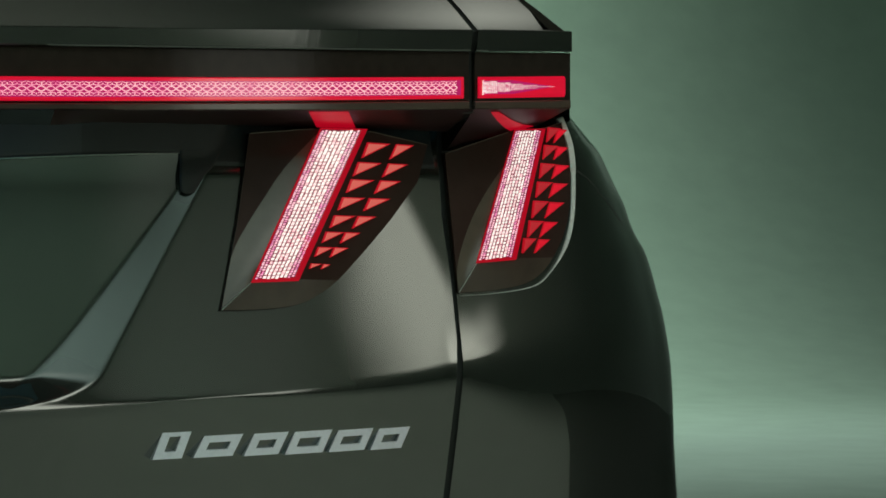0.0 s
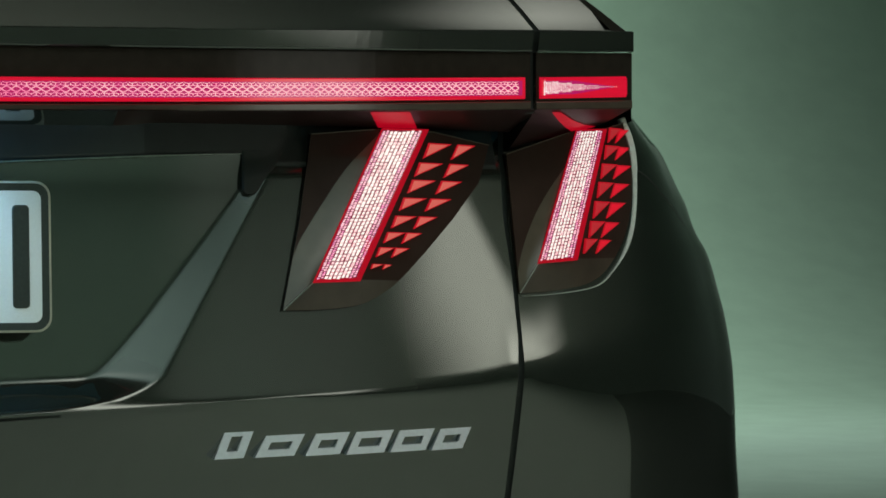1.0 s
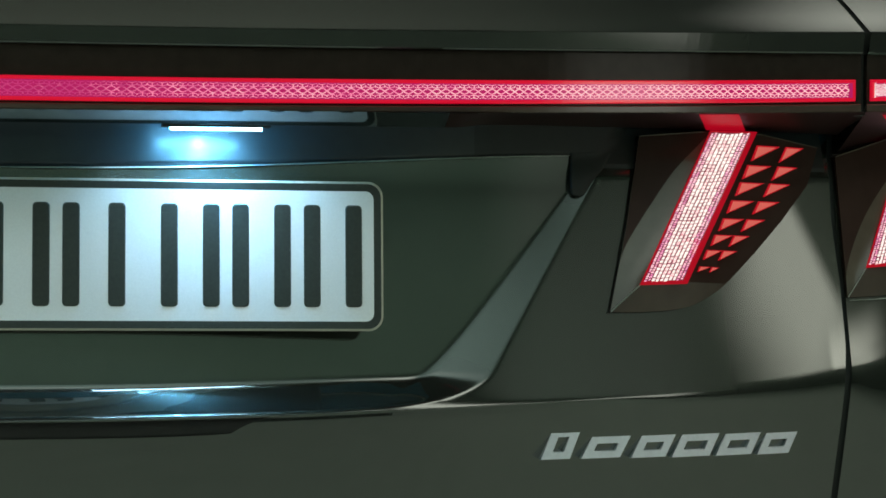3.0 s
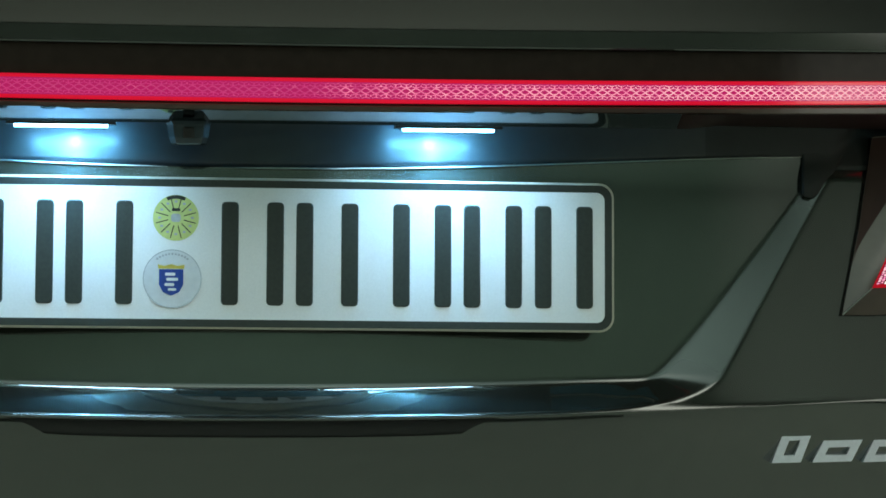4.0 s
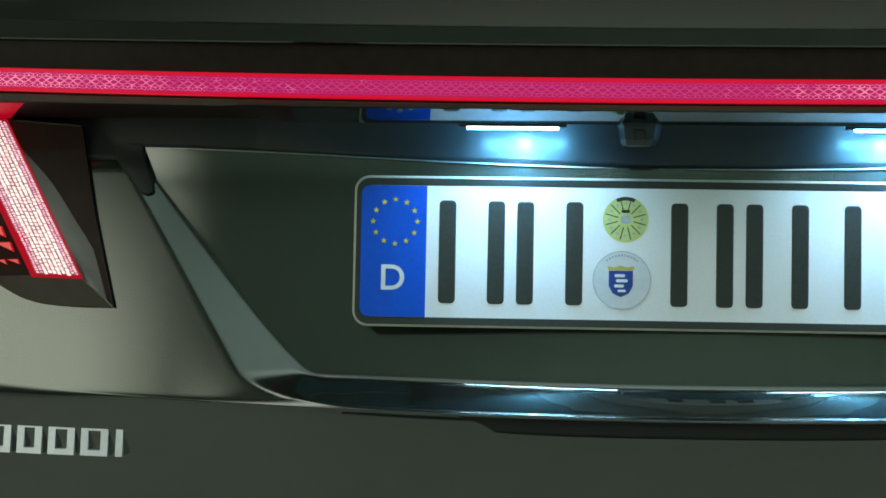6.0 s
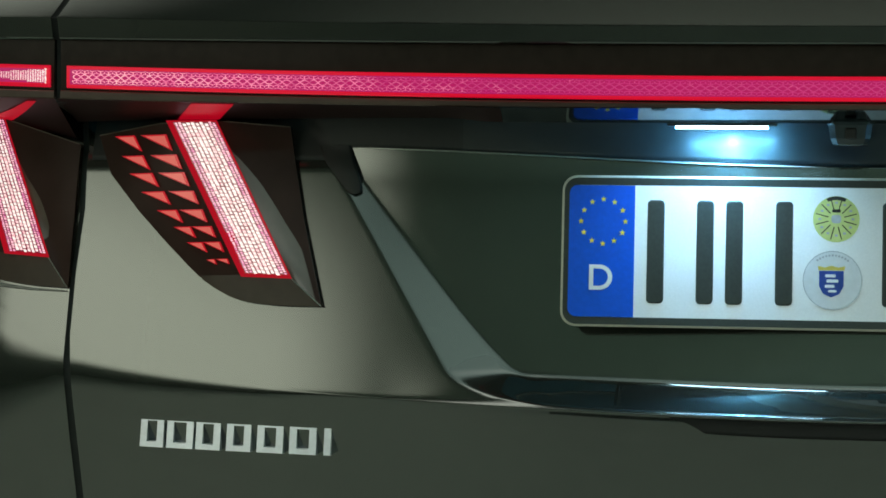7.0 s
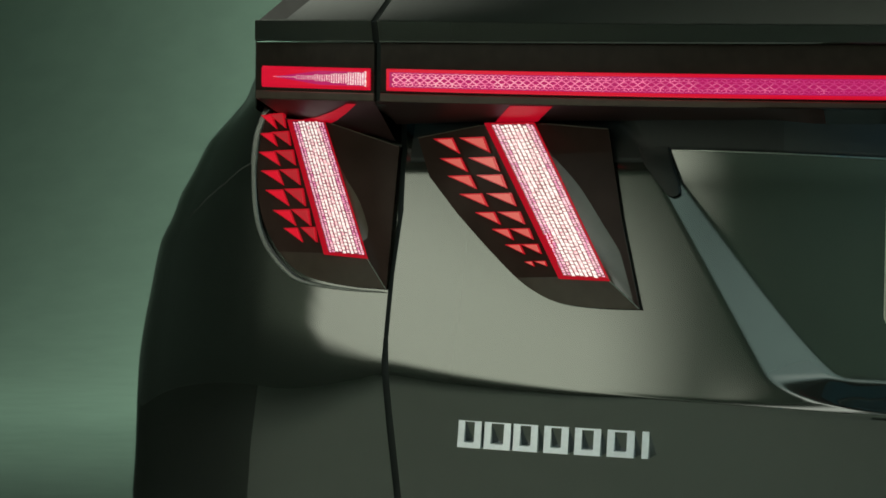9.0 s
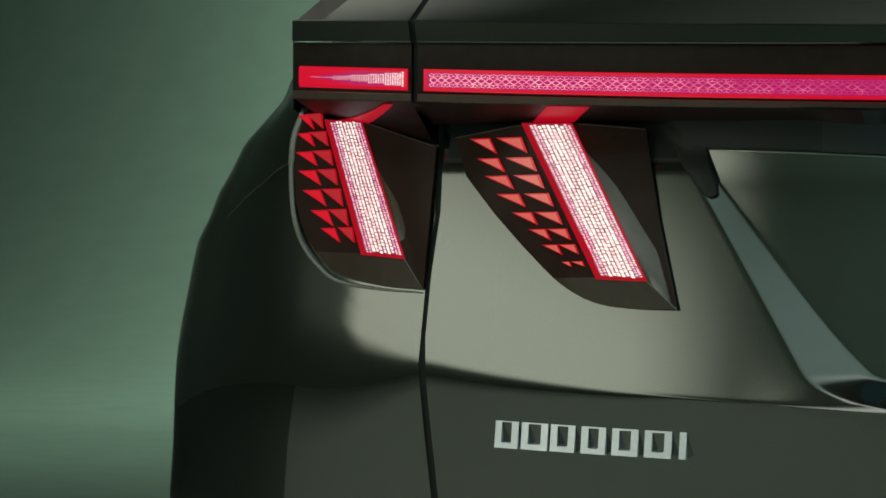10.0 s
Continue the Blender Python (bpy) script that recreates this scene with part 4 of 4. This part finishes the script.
# ---------------------------------------------------------------- badges on the tailgate
def slant_ring(x, w, z0, z1, slant, stroke, y_of, hole=True):
    """A plain slanted ring standing a little off the panel."""
    out = [(x, z0), (x + w, z0), (x + w + slant, z1), (x + slant, z1)]
    zm = (z0 + z1) / 2
    bm = bmesh.new()
    fr = [bm.verts.new((a, y_of(a, zm) - 0.0035 + 0.25 * (b - zm), b)) for a, b in out]
    bk = [bm.verts.new((a, y_of(a, b) + 0.001, b)) for a, b in out]
    loops = [(fr, bk)]
    if hole:
        h = z1 - z0
        k = slant / h
        inn = [(x + stroke + k * stroke * 0.7, z0 + stroke * 0.7), (x + w - stroke + k * stroke * 0.7, z0 + stroke * 0.7), (x + w - stroke + slant - k * stroke * 0.7, z1 - stroke * 0.7), (x + stroke + slant - k * stroke * 0.7, z1 - stroke * 0.7)]
        fi = [bm.verts.new((a, y_of(a, zm) - 0.0035 + 0.25 * (b - zm), b)) for a, b in inn]
        bi = [bm.verts.new((a, y_of(a, b) + 0.001, b)) for a, b in inn]
        loops.append((fi, bi))
        for i in range(4):
            q = (i + 1) % 4
            bm.faces.new((fr[i], fr[q], fi[q], fi[i]))
    else:
        bm.faces.new(fr)
    for f, b in loops:
        for i in range(4):
            q = (i + 1) % 4
            bm.faces.new((f[i], f[q], b[q], b[i]))
    bmesh.ops.recalc_face_normals(bm, faces=bm.faces)
    return bm


badge = new("model_badge")
badge.parent = tailgate
badge["label"] = "row of slanted chrome shapes"
for x, w, z0, z1 in ((0.3900, 0.0240, 0.7430, 0.7645), (0.4240, 0.0330, 0.7425, 0.7585), (0.4670, 0.0300, 0.7415, 0.7580), (0.5030, 0.0340, 0.7405, 0.7575), (0.5430, 0.0330, 0.7400, 0.7565), (0.5820, 0.0300, 0.7392, 0.7555)):
    part("badge_piece", slant_ring(x * 0.992, w, z0 + 0.0012, z1 + 0.0012, 0.0105, 0.0074, outer_y), CHROME, badge)
badge = new("maker_badge")
badge.parent = tailgate
badge["label"] = "row of upright chrome shapes"
for i in range(7):
    x, x1 = ((-0.608, -0.5866), (-0.5837, -0.5598), (-0.5574, -0.5355), (-0.5301, -0.5087), (-0.5033, -0.4809), (-0.4755, -0.4527), (-0.4463, -0.4405))[i]
    w = x1 - x
    part("badge_piece", slant_ring(-0.4374 + (x + 0.4405) * 0.965, w * 0.965, 0.7418 + 0.0002 * i, 0.7662 - 0.0001 * i, 0.0, 0.0060, outer_y, i < 6), CHROME, badge)

# ---------------------------------------------------------------- number plate
PLATE_TILT = 0.10


def plate_y(x, z):
    return PLATE_TILT * (z - 0.9)


def rounded(cx, cz, w, h, r, n=6):
    out = []
    for ax, az, a0 in ((1, 1, 0), (-1, 1, 90), (-1, -1, 180), (1, -1, 270)):
        for k in range(n + 1):
            a = radians(a0 + 90 * k / n)
            out.append((cx + ax * (w / 2 - r) + r * math.cos(a), cz + az * (h / 2 - r) + r * math.sin(a)))
    return out


def ring_strip(o, i, fo, fi):
    """A flat ring between two outlines of equal length."""
    bm = bmesh.new()
    a = [bm.verts.new((x, plate_y(x, z) + fo, z)) for x, z in o]
    b = [bm.verts.new((x, plate_y(x, z) + fi, z)) for x, z in i]
    for k in range(len(a)):
        q = (k + 1) % len(a)
        bm.faces.new((a[k], a[q], b[q], b[k]))
    return bm


def disc(cx, cz, r, d0, d1, n=40):
    return prism([(cx + r * math.cos(2 * math.pi * k / n), cz + r * math.sin(2 * math.pi * k / n)) for k in range(n)], lambda x, z: plate_y(x, z) - d0, lambda x, z: plate_y(x, z) - d1)


def flat(outline, d0, d1):
    return prism(outline, lambda x, z: plate_y(x, z) - d0, lambda x, z: plate_y(x, z) - d1)


plate = new("number_plate")
plate.matrix_world = pose(0, 0, 0.9, 0, 0.27) @ pose(0, 0, -0.9)  # mounted slightly askew
tagged(plate, "white embossed number plate with blue band on the tailgate", "number plate")
OUT, MID, INN, CORE = rounded(0, 0.9, 0.520, 0.110, 0.011), rounded(0, 0.9, 0.5166, 0.1066, 0.0097), rounded(0, 0.9, 0.5058, 0.0958, 0.006), rounded(0, 0.9, 0.5020, 0.0920, 0.005)
part("plate_base", prism(OUT, lambda x, z: plate_y(x, z) + 0.0005, lambda x, z: plate_y(x, z) + 0.004), PLATE_EDGE, plate)
part("rim", ring_strip(OUT, MID, 0.0, -0.0012), PLATE_EDGE, plate, "bare pale metal rim")
part("black_border", ring_strip(MID, INN, -0.0012, -0.0008), INK, plate, "black printed border")
part("field", prism(INN, lambda x, z: plate_y(x, z) - 0.0008, lambda x, z: plate_y(x, z) + 0.0004), PLATE_WHITE, plate, "white reflective field")
band = part("blue_band", flat([(-0.2068, 0.9478)] + [q for q in rounded(-0.2307, 0.9, 0.0478, 0.0956, 0.006) if q[0] < -0.2300] + [(-0.2068, 0.8522)], 0.0014, 0.0004), EU_BLUE, plate, "blue band with a ring of yellow stars")
for k in range(12):
    a = 2 * math.pi * k / 12
    cx, cz = -0.2297 + 0.0162 * math.sin(a), 0.9215 + 0.0162 * math.cos(a)
    pts = [(cx + (0.0023 if q % 2 == 0 else 0.0010) * math.sin(q * math.pi / 5), cz + (0.0023 if q % 2 == 0 else 0.0010) * math.cos(q * math.pi / 5)) for q in range(10)]
    part("star", flat(pts, 0.0018, 0.0012), EU_YELLOW, band)
txt = bpy.data.curves.new("country_letter", "FONT")
txt.body, txt.size, txt.align_x, txt.align_y, txt.extrude, txt.offset = "D", 0.0260, "CENTER", "CENTER", 0.0003, 0.0003
tmp = new("country_letter", txt)
bpy.context.view_layer.update()
me = bpy.data.meshes.new_from_object(tmp.evaluated_get(bpy.context.evaluated_depsgraph_get()))
bpy.data.objects.remove(tmp)
me.materials.clear()
me.materials.append(PLATE_WHITE)
letter = new("country_letter", me)
letter.matrix_world = pose(-0.2312, plate_y(0, 0.880) - 0.0016, 0.8798, 90 - math.degrees(math.atan(PLATE_TILT)))
letter.parent = band
# plain dark bars where the registration stands
for x0, x1 in ((-0.1976, -0.1495), (-0.1408, -0.0926), (-0.0288, 0.0165), (0.0255, 0.0708), (0.0963, 0.1392), (0.1482, 0.1914), (0.2009, 0.2441)):
    for cx in (x0 + 0.0062, x1 - 0.0062):
        o, i = rounded(cx, 0.9, 0.0124, 0.075, 0.003, 3), rounded(cx, 0.9, 0.0108, 0.0734, 0.0026, 3)
        bm = ring_strip(o, i, -0.0008, -0.0018)
        bm.faces.new([bm.verts.new((x, plate_y(x, z) - 0.0018, z)) for x, z in i])
        bmesh.ops.remove_doubles(bm, verts=bm.verts, dist=1e-5)
        part("bar", bm, INK, plate)
# test sticker: yellow-green disc with radial ticks
tag_a = part("test_sticker", disc(-0.0618, 0.9253, 0.0166, 0.0012, 0.0004), STICKER_GREEN, plate, "round yellow-green sticker with fine dark ticks")
for k in range(12):
    a = 2 * math.pi * (k + 0.5) / 12
    d = Vector((math.sin(a), math.cos(a)))
    e = Vector((d.y, -d.x)) * 0.00035
    c = Vector((-0.0618, 0.9253))
    part("tick", flat([tuple(c + d * 0.0058 - e), tuple(c + d * 0.0058 + e), tuple(c + d * 0.0150 + e), tuple(c + d * 0.0150 - e)], 0.0015, 0.0011), INK, tag_a)
    d2 = Vector((math.sin(a + 0.26), math.cos(a + 0.26)))
    c2 = c + d2 * 0.0118
    part("tick", flat([(c2.x - 0.0010, c2.y - 0.0008), (c2.x + 0.0010, c2.y - 0.0008), (c2.x + 0.0010, c2.y + 0.0008), (c2.x - 0.0010, c2.y + 0.0008)], 0.0015, 0.0011), GREY_INK, tag_a)
arc = [(-0.0618 + r * math.sin(a), 0.9253 + r * math.cos(a)) for r, aa in ((0.0164, range(-6, 7)), (0.0138, range(6, -7, -1))) for a in [k * 0.075 for k in aa]]
part("tick", flat(arc, 0.0015, 0.0011), INK, tag_a)
part("tick", flat(rounded(-0.0618, 0.9253, 0.0070, 0.0060, 0.002, 3), 0.0015, 0.0011), GREY_INK, tag_a)
part("tick", flat(rounded(-0.0618, 0.9312, 0.0062, 0.0022, 0.0008, 2), 0.0015, 0.0011), INK, tag_a)
# registration seal: silver disc with a small crest
tag_b = part("seal_sticker", disc(-0.0640, 0.8812, 0.0212, 0.0012, 0.0004), STICKER_CLEAR, plate, "round silver seal with a small blue crest")
part("seal_ring", ring_strip(rounded(-0.0640, 0.8812, 0.0424, 0.0424, 0.0212, 9), rounded(-0.0640, 0.8812, 0.0412, 0.0412, 0.0206, 9), -0.0014, -0.0014), GREY_INK, tag_b)
shield = [(-0.0735, 0.8880), (-0.0560, 0.8880), (-0.0560, 0.8770), (-0.0590, 0.8715), (-0.0648, 0.8690), (-0.0705, 0.8715), (-0.0735, 0.8770)]
part("crest", flat(shield, 0.0015, 0.0011), CREST_BLUE, tag_b)
part("crest_top", flat([(-0.0740, 0.8885), (-0.0555, 0.8885), (-0.0550, 0.8915), (-0.0600, 0.8905), (-0.0648, 0.8918), (-0.0696, 0.8905), (-0.0745, 0.8915)], 0.0015, 0.0011), CREST_GOLD, tag_b)
for cx, cz, w, h in ((-0.0655, 0.8845, 0.0075, 0.0022), (-0.0640, 0.8808, 0.0085, 0.0022), (-0.0660, 0.8770, 0.0070, 0.0022), (-0.0640, 0.8735, 0.0060, 0.0018)):
    part("crest_bar", flat(rounded(cx, cz, w, h, 0.0007, 2), 0.0018, 0.0014), PLATE_WHITE, tag_b)
for k in range(-5, 6):
    a = k * 0.13
    cx, cz = -0.0640 + 0.0180 * math.sin(a), 0.8812 + 0.0180 * math.cos(a)
    part("seal_mark", flat([(cx - 0.0007, cz - 0.0007), (cx + 0.0007, cz - 0.0007), (cx + 0.0007, cz + 0.0007), (cx - 0.0007, cz + 0.0007)], 0.0015, 0.0011), GREY_INK, tag_b)
part("bracket", prism(rounded(0, 0.9, 0.46, 0.085, 0.006, 3), lambda x, z: plate_y(x, z) + 0.004, lambda x, z: tail_y(x, z) + 0.002), CAVITY, plate)

# ---------------------------------------------------------------- rest of the car, mostly out of view
bumper_rows = []
for z, dy in ((0.545, 0.0), (0.540, -0.10), (0.52, -0.14), (0.42, -0.15), (0.34, -0.11), (0.27, 0.0), (0.25, 0.12)):
    right = [(p.x, p.y + dy + 0.02) for p in plan_curve(max(z, 0.50), 40) if p.y < 0.45]
    centre = [(x, outer_y(x, max(z, 0.53)) + dy + 0.02) for x in [lerp(-0.62, 0.62, k / 24) for k in range(25)]]
    row = [(-a, b, z) for a, b in reversed(right)] + [(a, b, z) for a, b in centre] + [(a, b, z) for a, b in right]
    bumper_rows.append(row)
part("rear_bumper", sheet(bumper_rows), CAVITY, car, smooth=True)


def loft(sections):
    return sweep([[(x, y, z) for x, z in sec] for y, sec in sections])


def section(w, z0, z1, r):
    return rounded(0, (z0 + z1) / 2, 2 * w, z1 - z0, r, 4)


part("floor_pan", loft([(0.45, section(0.70, 0.25, 0.60, 0.05)), (3.9, section(0.70, 0.25, 0.60, 0.05)), (4.25, section(0.60, 0.28, 0.55, 0.05))]), CAVITY, car)
part("body_side_shell", loft([(0.62, section(0.90, 0.50, 1.02, 0.12)), (1.3, section(0.93, 0.38, 1.03, 0.12)), (3.3, section(0.92, 0.38, 1.02, 0.14)), (4.0, section(0.88, 0.40, 0.98, 0.18)), (4.35, section(0.74, 0.42, 0.86, 0.18))]), PAINT, car, smooth=True)
part("cabin_glass", loft([(0.30, section(0.66, 1.00, 1.20, 0.06)), (0.55, section(0.66, 1.00, 1.48, 0.08)), (0.75, section(0.66, 1.00, 1.58, 0.10)), (2.2, section(0.68, 1.00, 1.60, 0.12)), (2.7, section(0.68, 1.00, 1.45, 0.12)), (3.3, section(0.68, 1.00, 1.08, 0.03))]), GLASS_DARK, car, smooth=True)
part("roof", loft([(0.62, section(0.56, 1.60, 1.64, 0.015)), (0.8, section(0.60, 1.60, 1.66, 0.02)), (2.1, section(0.60, 1.60, 1.67, 0.02)), (2.4, section(0.56, 1.55, 1.60, 0.02))]), PAINT, car, smooth=True)
for sx in (-1, 1):
    for y in (0.95, 3.63):
        prof = [(0.20, -0.10), (0.30, -0.115), (0.345, -0.10), (0.355, 0.0), (0.345, 0.10), (0.30, 0.115), (0.20, 0.10)]
        secs = []
        for k in range(33):
            a = 2 * math.pi * k / 32
            secs.append([(sx * 0.80 + w, y + r * math.cos(a), 0.355 + r * math.sin(a)) for r, w in prof])
        wheel = part("wheel", sweep(secs, caps=False), TYRE, car, smooth=True)
        bm = bmesh.new()
        bmesh.ops.create_cone(bm, cap_ends=True, segments=32, radius1=0.225, radius2=0.225, depth=0.17)
        bmesh.ops.transform(bm, matrix=pose(sx * 0.80, y, 0.355, 0, 90, 0), verts=bm.verts)
        part("rim", bm, ALLOY, wheel)
